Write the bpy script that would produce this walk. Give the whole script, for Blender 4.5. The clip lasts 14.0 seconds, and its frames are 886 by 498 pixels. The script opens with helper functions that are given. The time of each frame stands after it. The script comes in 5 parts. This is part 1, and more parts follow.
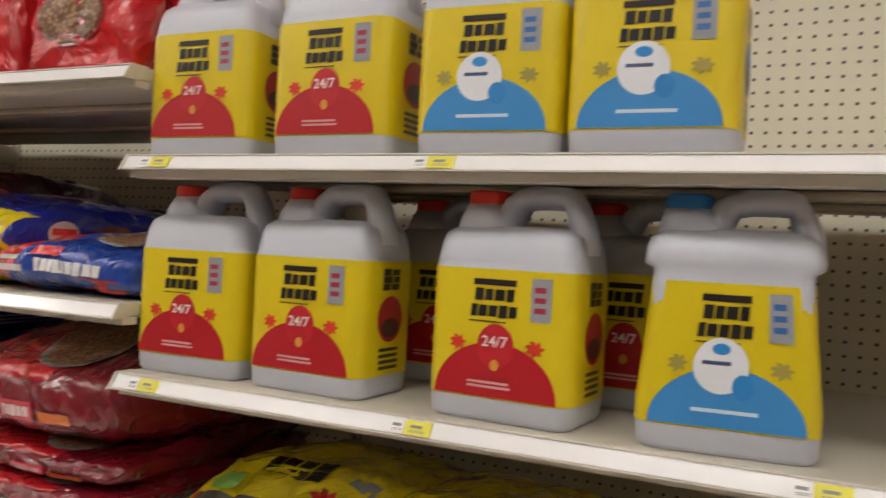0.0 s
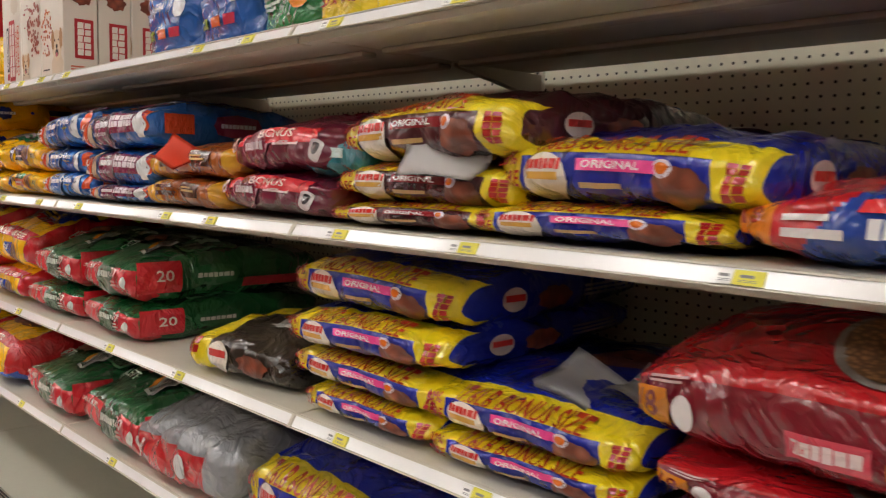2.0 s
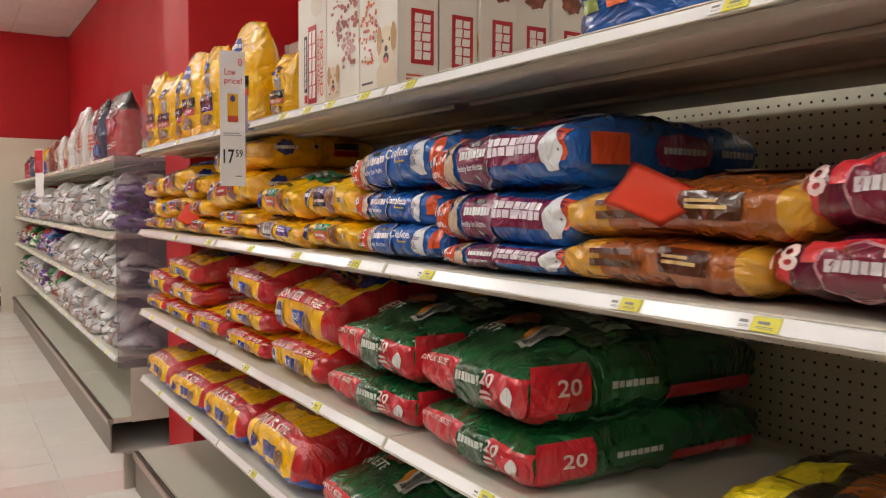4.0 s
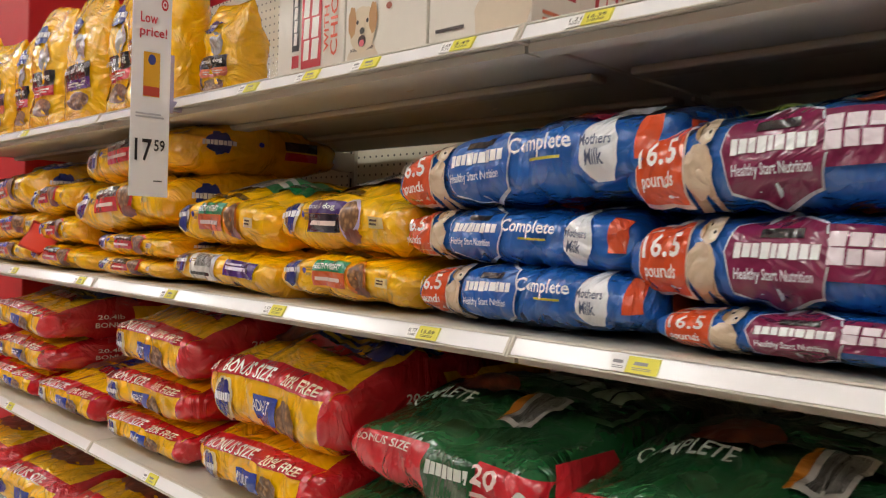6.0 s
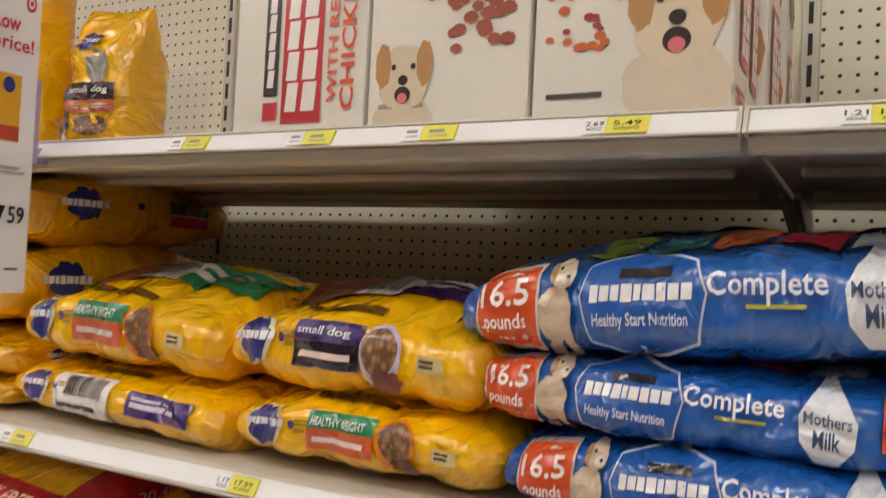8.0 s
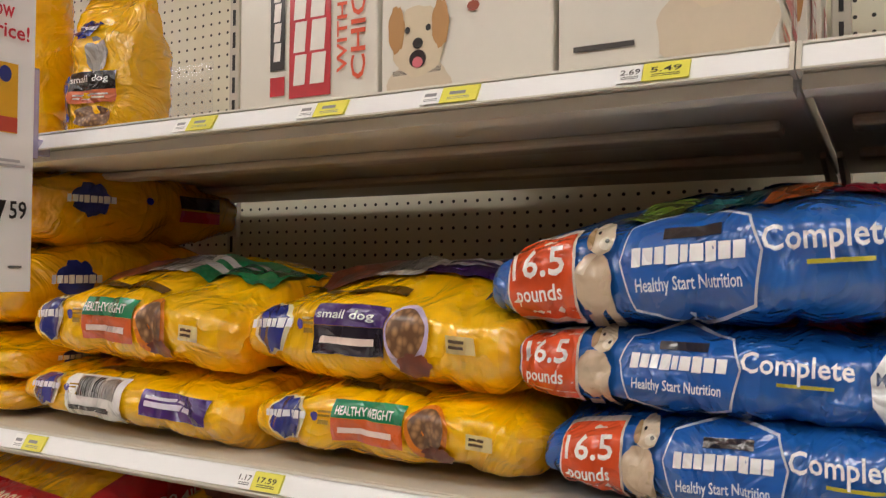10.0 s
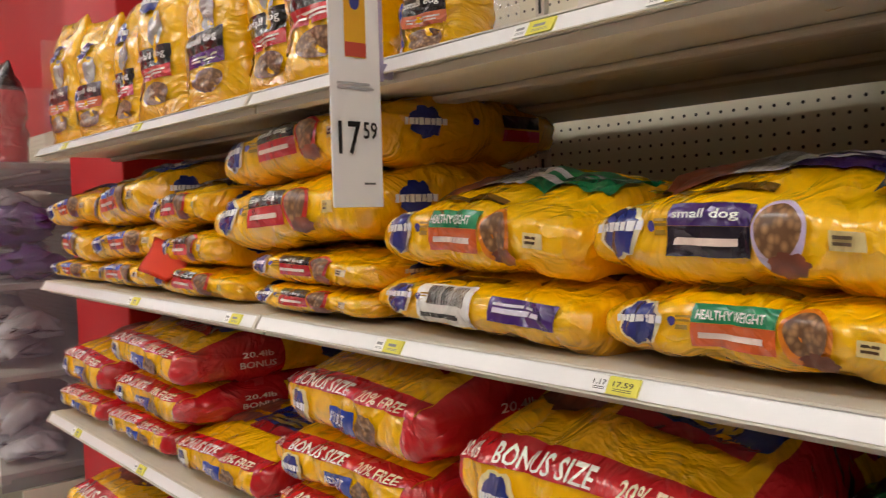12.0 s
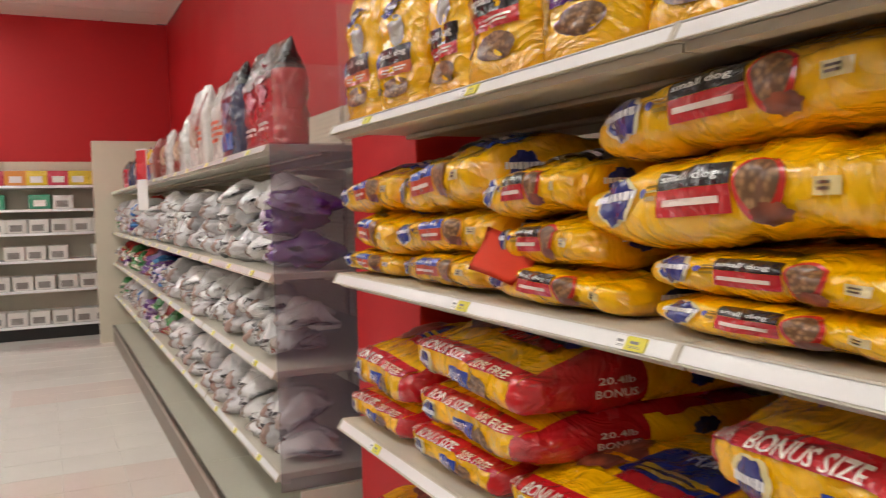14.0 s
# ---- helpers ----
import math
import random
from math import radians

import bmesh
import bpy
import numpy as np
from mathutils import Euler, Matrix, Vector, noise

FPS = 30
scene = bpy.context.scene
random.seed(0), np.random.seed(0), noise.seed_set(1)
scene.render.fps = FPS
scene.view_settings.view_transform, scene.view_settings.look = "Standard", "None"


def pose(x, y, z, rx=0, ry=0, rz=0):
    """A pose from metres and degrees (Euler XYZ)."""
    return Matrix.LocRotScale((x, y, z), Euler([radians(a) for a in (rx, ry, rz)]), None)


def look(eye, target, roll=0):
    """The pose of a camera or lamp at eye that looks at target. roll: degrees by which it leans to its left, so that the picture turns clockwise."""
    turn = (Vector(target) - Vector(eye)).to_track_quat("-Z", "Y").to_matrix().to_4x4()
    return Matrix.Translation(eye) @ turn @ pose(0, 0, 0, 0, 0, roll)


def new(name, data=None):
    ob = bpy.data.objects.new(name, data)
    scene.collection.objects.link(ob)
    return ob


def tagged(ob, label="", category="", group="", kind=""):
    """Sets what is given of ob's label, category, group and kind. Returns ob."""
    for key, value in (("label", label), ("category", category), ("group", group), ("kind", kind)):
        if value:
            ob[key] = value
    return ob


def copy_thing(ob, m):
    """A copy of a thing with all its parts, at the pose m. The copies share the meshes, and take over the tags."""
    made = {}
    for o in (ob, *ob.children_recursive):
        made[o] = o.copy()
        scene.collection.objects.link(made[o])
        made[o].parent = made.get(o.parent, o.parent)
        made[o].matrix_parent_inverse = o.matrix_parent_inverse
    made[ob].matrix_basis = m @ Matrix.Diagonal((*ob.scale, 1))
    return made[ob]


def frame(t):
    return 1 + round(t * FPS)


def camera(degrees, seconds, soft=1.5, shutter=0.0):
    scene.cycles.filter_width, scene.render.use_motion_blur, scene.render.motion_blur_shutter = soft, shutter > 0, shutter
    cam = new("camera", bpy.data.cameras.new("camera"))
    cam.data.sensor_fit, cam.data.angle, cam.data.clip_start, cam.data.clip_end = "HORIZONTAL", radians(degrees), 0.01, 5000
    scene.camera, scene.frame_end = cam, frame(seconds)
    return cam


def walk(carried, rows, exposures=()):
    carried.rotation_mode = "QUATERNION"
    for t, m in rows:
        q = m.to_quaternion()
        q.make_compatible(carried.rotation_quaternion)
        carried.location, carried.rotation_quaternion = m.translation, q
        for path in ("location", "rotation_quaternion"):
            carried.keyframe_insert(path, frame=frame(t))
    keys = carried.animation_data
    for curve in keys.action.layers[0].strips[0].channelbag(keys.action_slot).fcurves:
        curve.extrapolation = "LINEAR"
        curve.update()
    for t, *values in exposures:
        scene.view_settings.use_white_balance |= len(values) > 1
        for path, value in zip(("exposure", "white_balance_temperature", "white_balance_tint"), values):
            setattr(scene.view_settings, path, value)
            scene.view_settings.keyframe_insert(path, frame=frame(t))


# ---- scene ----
cam = camera(57.5, 14.0, soft=1.2, shutter=0.22)
PATH = [
    (0, (-0.058, 0.126, 1.336), (-0.907, 1.937, 1.337), 3.0),
    (0.5, (-0.177, 0.148, 1.324), (-1.331, 1.778, 1.213), 3.0),
    (1, (-0.432, 0.124, 1.318), (-1.661, 1.693, 1.154), 1.4),
    (1.5, (-0.652, 0.247, 1.305), (-2.085, 1.634, 1.149), 1.4),
    (2, (-0.961, 0.157, 1.325), (-2.373, 1.562, 1.14), 1.1),
    (2.5, (-1.21, 0.151, 1.339), (-2.664, 1.514, 1.176), 0.2),
    (3, (-1.405, 0.135, 1.392), (-3.014, 1.312, 1.226), -1.2),
    (3.5, (-1.694, 0.218, 1.351), (-3.411, 1.237, 1.228), -0.3),
    (5.8, (-2.759, 0.273, 1.347), (-4.194, 1.667, 1.339), 2.5),
    (6, (-2.848, 0.299, 1.34), (-4.262, 1.713, 1.313), 1.8),
    (6.5, (-3.042, 0.359, 1.362), (-4.414, 1.814, 1.298), 1.4),
    (7, (-3.185, 0.345, 1.385), (-4.444, 1.897, 1.309), 1.7),
    (7.5, (-3.326, 0.315, 1.415), (-4.379, 2.014, 1.349), 1.6),
    (8, (-3.37, 0.357, 1.451), (-4.3, 2.127, 1.509), 2.8),
    (8.2, (-3.374, 0.375, 1.464), (-4.275, 2.157, 1.584), 3.1),
    (10.3, (-3.42, 0.4, 1.403), (-4.411, 2.137, 1.424), -0.9),
    (10.5, (-3.433, 0.397, 1.385), (-4.481, 2.1, 1.336), -1.0),
    (11, (-3.459, 0.396, 1.371), (-4.616, 2.022, 1.24), -0.1),
    (11.5, (-3.463, 0.366, 1.394), (-4.789, 1.859, 1.279), -0.4),
    (12, (-3.473, 0.38, 1.392), (-4.972, 1.701, 1.299), -1.5),
    (12.5, (-3.534, 0.377, 1.381), (-5.149, 1.552, 1.28), -0.4),
    (13, (-3.72, 0.374, 1.378), (-5.357, 1.519, 1.271), 0.4),
    (13.5, (-3.863, 0.361, 1.386), (-5.507, 1.495, 1.27), -0.7),
    (14, (-3.969, 0.378, 1.396), (-5.76, 1.261, 1.283), -1.4),
]
walk(cam, [(t, look(eye, target, roll)) for t, eye, target, roll in PATH])

# ---- world and light ----
world = bpy.data.worlds.new("store_world")
scene.world = world
world.use_nodes = True
world.node_tree.nodes["Background"].inputs[0].default_value = (0.9, 0.95, 1.0, 1)
world.node_tree.nodes["Background"].inputs[1].default_value = 0.05
scene.view_settings.exposure = 0.0
LAMP_POWER = 10.8

# ---- plan ----
JX = [-1.02, -2.24, -3.46, -4.68, -5.90]      # joints of the dog food run
FRONT, BACK = 1.036, 1.76                      # shelf fronts and back panel
Z_TOP, Z_MID, Z_LOW, Z_BOT, Z_DECK = 1.595, 1.228, 0.858, 0.545, 0.19
Z_LIT_UP, Z_LIT_LOW, Z_LIT_BAG = 1.455, 1.125, 0.76
CEIL, FAR = 3.62, -14.3


# ---- materials ----
def lin(h):
    v = [int(h[i:i + 2], 16) / 255 for i in (0, 2, 4)]
    return tuple(((c + 0.055) / 1.055) ** 2.4 if c > 0.04045 else c / 12.92 for c in v) + (1,)


MATS = {}


def mat(name, colour, rough=0.5, metal=0.0, coat=0.0, vary=0.08, vscale=3.0, bump=0.0, bscale=40.0, crease=0.0, alpha=1.0, speck=None, emit=0.0):
    """A surface with broad stains, fine grain and relief, in object space."""
    if name in MATS:
        return MATS[name]
    m = bpy.data.materials.new(name)
    m.use_nodes = True
    nt = m.node_tree
    N, L = nt.nodes, nt.links
    b = N["Principled BSDF"]
    col = lin(colour) if isinstance(colour, str) else tuple(colour) + (1,)
    b.inputs["Roughness"].default_value = rough
    b.inputs["Metallic"].default_value = metal
    b.inputs["Coat Weight"].default_value = coat
    b.inputs["Coat Roughness"].default_value = 0.09
    b.inputs["Alpha"].default_value = alpha
    tc = N.new("ShaderNodeTexCoord")
    oi = N.new("ShaderNodeObjectInfo")
    shift = N.new("ShaderNodeVectorMath")
    shift.operation = "MULTIPLY_ADD"
    shift.inputs[1].default_value = (1, 1, 1)
    L.new(tc.outputs["Object"], shift.inputs[0])
    sc = N.new("ShaderNodeVectorMath")
    sc.operation = "SCALE"
    sc.inputs[0].default_value = (7.3, 3.1, 5.7)
    L.new(oi.outputs["Random"], sc.inputs["Scale"])
    L.new(sc.outputs[0], shift.inputs[2])
    n1 = N.new("ShaderNodeTexNoise")
    n1.inputs["Scale"].default_value = vscale
    n1.inputs["Detail"].default_value = 6
    n2 = N.new("ShaderNodeTexNoise")
    n2.inputs["Scale"].default_value = vscale * 16
    n2.inputs["Detail"].default_value = 3
    for n in (n1, n2):
        L.new(shift.outputs[0], n.inputs["Vector"])
    add = N.new("ShaderNodeMath")
    add.operation = "MULTIPLY_ADD"
    add.inputs[1].default_value = 0.35
    L.new(n2.outputs["Fac"], add.inputs[0])
    L.new(n1.outputs["Fac"], add.inputs[2])
    ramp = N.new("ShaderNodeMapRange")
    ramp.inputs["From Min"].default_value, ramp.inputs["From Max"].default_value = 0.35, 1.0
    ramp.inputs["To Min"].default_value, ramp.inputs["To Max"].default_value = 1 - vary, 1 + vary
    L.new(add.outputs[0], ramp.inputs["Value"])
    mul = N.new("ShaderNodeVectorMath")
    mul.operation = "SCALE"
    mul.inputs[0].default_value = col[:3]
    L.new(ramp.outputs[0], mul.inputs["Scale"])
    out = mul.outputs[0]
    if speck:
        vo = N.new("ShaderNodeTexVoronoi")
        vo.inputs["Scale"].default_value = speck[1]
        L.new(shift.outputs[0], vo.inputs["Vector"])
        cr = N.new("ShaderNodeValToRGB")
        cr.color_ramp.elements[0].position, cr.color_ramp.elements[0].color = 0.12, col
        cr.color_ramp.elements[1].position, cr.color_ramp.elements[1].color = 0.6, lin(speck[0])
        L.new(vo.outputs["Distance"], cr.inputs[0])
        mx = N.new("ShaderNodeMix")
        mx.data_type = "RGBA"
        mx.inputs[0].default_value = 0.8
        L.new(out, mx.inputs[6])
        L.new(cr.outputs[0], mx.inputs[7])
        out = mx.outputs[2]
    L.new(out, b.inputs["Base Color"])
    rr = N.new("ShaderNodeMapRange")
    rr.inputs["To Min"].default_value, rr.inputs["To Max"].default_value = rough * 0.8, min(1, rough * 1.25)
    L.new(n1.outputs["Fac"], rr.inputs["Value"])
    L.new(rr.outputs[0], b.inputs["Roughness"])
    last = None
    if bump:
        bp = N.new("ShaderNodeBump")
        bp.inputs["Strength"].default_value, bp.inputs["Distance"].default_value = bump, 0.002
        nb = N.new("ShaderNodeTexNoise")
        nb.inputs["Scale"].default_value, nb.inputs["Detail"].default_value = bscale, 4
        L.new(shift.outputs[0], nb.inputs["Vector"])
        L.new(nb.outputs["Fac"], bp.inputs["Height"])
        last = bp
    if crease:
        bp = N.new("ShaderNodeBump")
        bp.inputs["Strength"].default_value, bp.inputs["Distance"].default_value = crease, 0.022
        nb = N.new("ShaderNodeTexNoise")
        nb.inputs["Scale"].default_value, nb.inputs["Detail"].default_value, nb.inputs["Distortion"].default_value = 9, 3, 1.6
        L.new(shift.outputs[0], nb.inputs["Vector"])
        rd = N.new("ShaderNodeMath")
        rd.operation = "PINGPONG"
        rd.inputs[1].default_value = 0.16
        L.new(nb.outputs["Fac"], rd.inputs[0])
        L.new(rd.outputs[0], bp.inputs["Height"])
        if last:
            L.new(last.outputs[0], bp.inputs["Normal"])
        last = bp
    if crease > 0.5:
        bp = N.new("ShaderNodeBump")
        bp.inputs["Strength"].default_value, bp.inputs["Distance"].default_value = 0.6, 0.008
        nb = N.new("ShaderNodeTexNoise")
        nb.noise_type = "RIDGED_MULTIFRACTAL"
        nb.inputs["Scale"].default_value, nb.inputs["Detail"].default_value, nb.inputs["Distortion"].default_value = 13, 2.5, 0.8
        L.new(shift.outputs[0], nb.inputs["Vector"])
        L.new(nb.outputs["Fac"], bp.inputs["Height"])
        L.new(last.outputs[0], bp.inputs["Normal"])
        last = bp
    if last:
        L.new(last.outputs[0], b.inputs["Normal"])
        L.new(last.outputs[0], b.inputs["Coat Normal"])
    if emit:
        b.inputs["Emission Color"].default_value = col
        b.inputs["Emission Strength"].default_value = emit
    MATS[name] = m
    return m


def film(h):
    """Glossy printed plastic film of a bag."""
    return mat("film_" + h, h, 0.26, coat=0.9, vary=0.14, vscale=5, bump=0.2, bscale=50, crease=0.9)


def ink(h):
    """Print on the film."""
    return mat("ink_" + h, h, 0.26, coat=0.7, vary=0.1, vscale=8, crease=0.8)


def flat_ink(h):
    """Print on card and smooth labels."""
    return mat("print_" + h, h, 0.36, coat=0.2, vary=0.06, vscale=8)


KIBBLE = mat("printed_kibble", "b98c60", 0.35, coat=0.3, speck=("4a2c1a", 120), crease=0.4)
MEAT = mat("printed_meat", "a2563c", 0.35, coat=0.3, speck=("5a2a1c", 38), crease=0.4)


def pegboard(name, colour, ax):
    """Painted hardboard with a one-inch grid of small holes."""
    m = mat(name, colour, 0.55, vary=0.06, vscale=2, bump=0.1, bscale=90)
    nt = m.node_tree
    N, L = nt.nodes, nt.links
    b = N["Principled BSDF"]
    src = b.inputs["Base Color"].links[0].from_socket
    tc = N.new("ShaderNodeTexCoord")
    sep = N.new("ShaderNodeSeparateXYZ")
    L.new(tc.outputs["Object"], sep.inputs[0])
    comb = N.new("ShaderNodeCombineXYZ")
    L.new(sep.outputs[ax], comb.inputs[0])
    L.new(sep.outputs[2], comb.inputs[1])
    s = N.new("ShaderNodeVectorMath")
    s.operation = "SCALE"
    s.inputs["Scale"].default_value = 1 / 0.0254
    L.new(comb.outputs[0], s.inputs[0])
    f = N.new("ShaderNodeVectorMath")
    f.operation = "FRACTION"
    L.new(s.outputs[0], f.inputs[0])
    d = N.new("ShaderNodeVectorMath")
    d.operation = "DISTANCE"
    d.inputs[1].default_value = (0.5, 0.5, 0)
    L.new(f.outputs[0], d.inputs[0])
    r = N.new("ShaderNodeMapRange")
    r.inputs["From Min"].default_value, r.inputs["From Max"].default_value = 0.11, 0.14
    L.new(d.outputs["Value"], r.inputs["Value"])
    mx = N.new("ShaderNodeMix")
    mx.data_type = "RGBA"
    L.new(r.outputs[0], mx.inputs[0])
    mx.inputs[6].default_value = (0.02, 0.018, 0.014, 1)
    L.new(src, mx.inputs[7])
    L.new(mx.outputs[2], b.inputs["Base Color"])
    return m


PEG = pegboard("pegboard_cream", "e6e2cc", 0)
SHELF = mat("shelf_enamel", "cfc9ba", 0.42, vary=0.07, vscale=2.5, bump=0.12, bscale=120)
# shelf enamel again, with the shade below the boards put into its colour
SHELF_SHADED = mat("shelf_enamel_shaded", "b9ae9c", 0.5, vary=0.1, vscale=2)
RAIL = mat("price_rail_plastic", "fbfbfb", 0.22, coat=0.3, vary=0.03)
STEEL = mat("brushed_steel", "b9b2a8", 0.3, metal=0.9, vary=0.1, vscale=6)
DECK = mat("deck_grey", "c9c7b8", 0.4, vary=0.06, bump=0.1, bscale=60)
KICK = mat("kick_plate_dark", "857d72", 0.45, vary=0.1)
BLACK = mat("black_plastic", "141414", 0.4, vary=0.1)
RED = mat("red_wall_paint", "c41a22", 0.5, vary=0.05, vscale=1.2, bump=0.12, bscale=180)
BEIGE = mat("beige_panel", "d9d0bd", 0.55, vary=0.05, vscale=1.5)
WHITE = mat("white_paint", "e4e0d8", 0.6, vary=0.04, vscale=1.5, bump=0.1)
CEIL_M = mat("ceiling_tile", "e2ddd4", 0.85, vary=0.05, vscale=4, bump=0.4, bscale=220)
FLOOR_M = mat("vinyl_floor", "f4f1ea", 0.12, coat=0.3, vary=0.05, vscale=2.5)
FLOOR_R = mat("vinyl_floor_pink", "f1e4dc", 0.12, coat=0.3, vary=0.05, vscale=2.5)
PANEL_P = mat("smoked_acrylic", "8a8096", 0.12, vary=0.05, alpha=0.26)
ACRYL = mat("clear_acrylic", "d8d4d2", 0.06, vary=0.02, alpha=0.1)
LAMP_M = mat("lamp_diffuser", (1.0, 0.965, 0.925), 0.6, vary=0.0, emit=LAMP_POWER)
YTAG = mat("yellow_price_tag", "e9e258", 0.55, vary=0.05)
WTAG = mat("white_price_tag", "f6f6f4", 0.55, vary=0.03)
PAPER = mat("white_paper", "e9e7e6", 0.7, vary=0.03)
DARKINK = mat("black_ink", "1c1a1a", 0.5, vary=0.05)
GREYINK = mat("grey_ink", "8d8d90", 0.5, vary=0.05)
JUG = mat("jug_plastic", "c6cad4", 0.36, coat=0.1, vary=0.04, vscale=5, bump=0.08, bscale=50)


# ---- mesh helpers ----
def mesh_from(bm, name, material, smooth=False):
    me = bpy.data.meshes.new(name)
    bm.to_mesh(me)
    bm.free()
    for m in material if isinstance(material, (list, tuple)) else [material]:
        me.materials.append(m)
    if smooth:
        me.shade_smooth()
    return me


def part(name, bm, material, parent, label="", smooth=False):
    ob = new(name, mesh_from(bm, name, material, smooth))
    ob.parent = parent
    if label:
        tagged(ob, label)
    return ob


def box(bm, x0, x1, y0, y1, z0, z1, bevel=0.0):
    r = bmesh.ops.create_cube(bm, size=1.0)
    for v in r["verts"]:
        v.co = Vector((x0 + (v.co.x + 0.5) * (x1 - x0), y0 + (v.co.y + 0.5) * (y1 - y0), z0 + (v.co.z + 0.5) * (z1 - z0)))
    if bevel:
        es = list({e for v in r["verts"] for e in v.link_edges})
        bmesh.ops.bevel(bm, geom=es, offset=bevel, segments=2, affect="EDGES", profile=0.5)
    return bm


def boxes(*args, bevel=0.0):
    bm = bmesh.new()
    for a in args:
        box(bm, *a, bevel=bevel)
    return bm


def grid(bm, fn, nu, nv, close_v=False, index=None):
    rows = [[bm.verts.new(fn(i / nu, j / nv)) for j in range(nv if close_v else nv + 1)] for i in range(nu + 1)]
    for i in range(nu):
        for j in range(nv):
            k = (j + 1) % len(rows[i])
            f = bm.faces.new((rows[i][j], rows[i + 1][j], rows[i + 1][k], rows[i][k]))
            if index:
                f.material_index = index((i + 0.5) / nu, (j + 0.5) / nv)
    return rows


def cylinder(bm, centre, axis, r, length, seg=20, r2=None):
    rot = Vector((0, 0, 1)).rotation_difference(Vector(axis)).to_matrix().to_4x4()
    bmesh.ops.create_cone(bm, cap_ends=True, segments=seg, radius1=r, radius2=r if r2 is None else r2, depth=length, matrix=Matrix.Translation(centre) @ rot)


def empty(name, m):
    ob = new(name)
    ob.matrix_basis = m
    return ob


# ---- lettering ----
GLYPHS = {}
for words in ("16.5", "pounds", "Complete", "BONUS SIZE", "20.4lb", "ADULT", "small dog", "17", "59", "Low", "price!", "0.77", "13.89", "1.17", "17.59", "2.69", "5.49", "1.21",
              "16.39", "24/7", "COMPLETE", "ORIGINAL", "Healthy Start Nutrition", "HEALTHY WEIGHT", "18", "46", "20", "BONUS", "FREE", "20% MORE", "5 LBS", "WITH REAL", "CHICKEN",
              "17.6LB BONUS SIZE", "Mothers", "Milk", "smallest", "20% FREE", "20%", "MORE"):
    cu = bpy.data.curves.new("words", "FONT")
    cu.body = words
    cu.resolution_u = 2
    cu.offset = 0.014
    tob = new("words", cu)
    tme = bpy.data.meshes.new_from_object(tob.evaluated_get(bpy.context.evaluated_depsgraph_get()))
    cut = bmesh.new()
    cut.from_mesh(tme)
    wide = max(v.co.x for v in cut.verts)
    for k in range(1, int(wide / 0.3)):
        bmesh.ops.bisect_plane(cut, geom=cut.verts[:] + cut.edges[:] + cut.faces[:], plane_co=(0.3 * k, 0, 0), plane_no=(1, 0, 0))
    for k in (0.2, 0.45):
        bmesh.ops.bisect_plane(cut, geom=cut.verts[:] + cut.edges[:] + cut.faces[:], plane_co=(0, k, 0), plane_no=(0, 1, 0))
    cut.to_mesh(tme)
    cut.free()
    vs = [v.co.copy() for v in tme.vertices]
    x0, x1 = min(v.x for v in vs), max(v.x for v in vs)
    y0, y1 = min(v.y for v in vs), max(v.y for v in vs)
    GLYPHS[words] = ([((v.x - x0) / (x1 - x0) - 0.5, (v.y - y0) / (y1 - y0) - 0.5) for v in vs], [tuple(p.vertices) for p in tme.polygons])
    bpy.data.objects.remove(tob)
    bpy.data.curves.remove(cu)
    bpy.data.meshes.remove(tme)


# ---- prints: flat shapes laid on a surface F(a, b, off) ----
def p_rect(bm, F, off, x, y, w, h, step=0.009, skew=0.0):
    nu, nv = max(1, int(w / step)), max(1, int(h / step))
    grid(bm, lambda s, t: F(x + (s - 0.5) * w + skew * (t - 0.5) * h, y + (t - 0.5) * h, off), nu, nv)


def p_ell(bm, F, off, x, y, w, h, rag=0.0, a0=0.0, a1=math.tau, seg=28):
    c = bm.verts.new(F(x, y, off))
    prev = None
    for ring in (0.25, 0.5, 0.75, 1.0):
        cur = []
        for k in range(seg + 1):
            a = a0 + (a1 - a0) * k / seg
            q = ring * (1 + rag * math.sin(a * 7 + 1) * ring + rag * 0.6 * math.sin(a * 13))
            cur.append(bm.verts.new(F(x + 0.5 * w * q * math.cos(a), y + 0.5 * h * q * math.sin(a), off)))
        for k in range(seg):
            if prev:
                bm.faces.new((prev[k], cur[k], cur[k + 1], prev[k + 1]))
            else:
                bm.faces.new((c, cur[k], cur[k + 1]))
        prev = cur


def p_poly(bm, F, off, pts, n=9):
    """A convex outline filled by rings about its middle."""
    edge = []
    for i, p in enumerate(pts):
        q = pts[(i + 1) % len(pts)]
        edge += [(p[0] + (q[0] - p[0]) * k / n, p[1] + (q[1] - p[1]) * k / n) for k in range(n)]
    cx, cy = sum(p[0] for p in pts) / len(pts), sum(p[1] for p in pts) / len(pts)
    c = bm.verts.new(F(cx, cy, off))
    prev = None
    for r in (0.2, 0.4, 0.6, 0.8, 1.0):
        cur = [bm.verts.new(F(cx + (x - cx) * r, cy + (y - cy) * r, off)) for x, y in edge]
        for k in range(len(cur)):
            j = (k + 1) % len(cur)
            if prev:
                bm.faces.new((prev[k], cur[k], cur[j], prev[j]))
            else:
                bm.faces.new((c, cur[k], cur[j]))
        prev = cur


def p_text(bm, F, off, words, x, y, w, h):
    pts, faces = GLYPHS[words]
    vs = [bm.verts.new(F(x + a * w, y + b * h, off)) for a, b in pts]
    for f in faces:
        try:
            bm.faces.new([vs[i] for i in f])
        except ValueError:
            pass


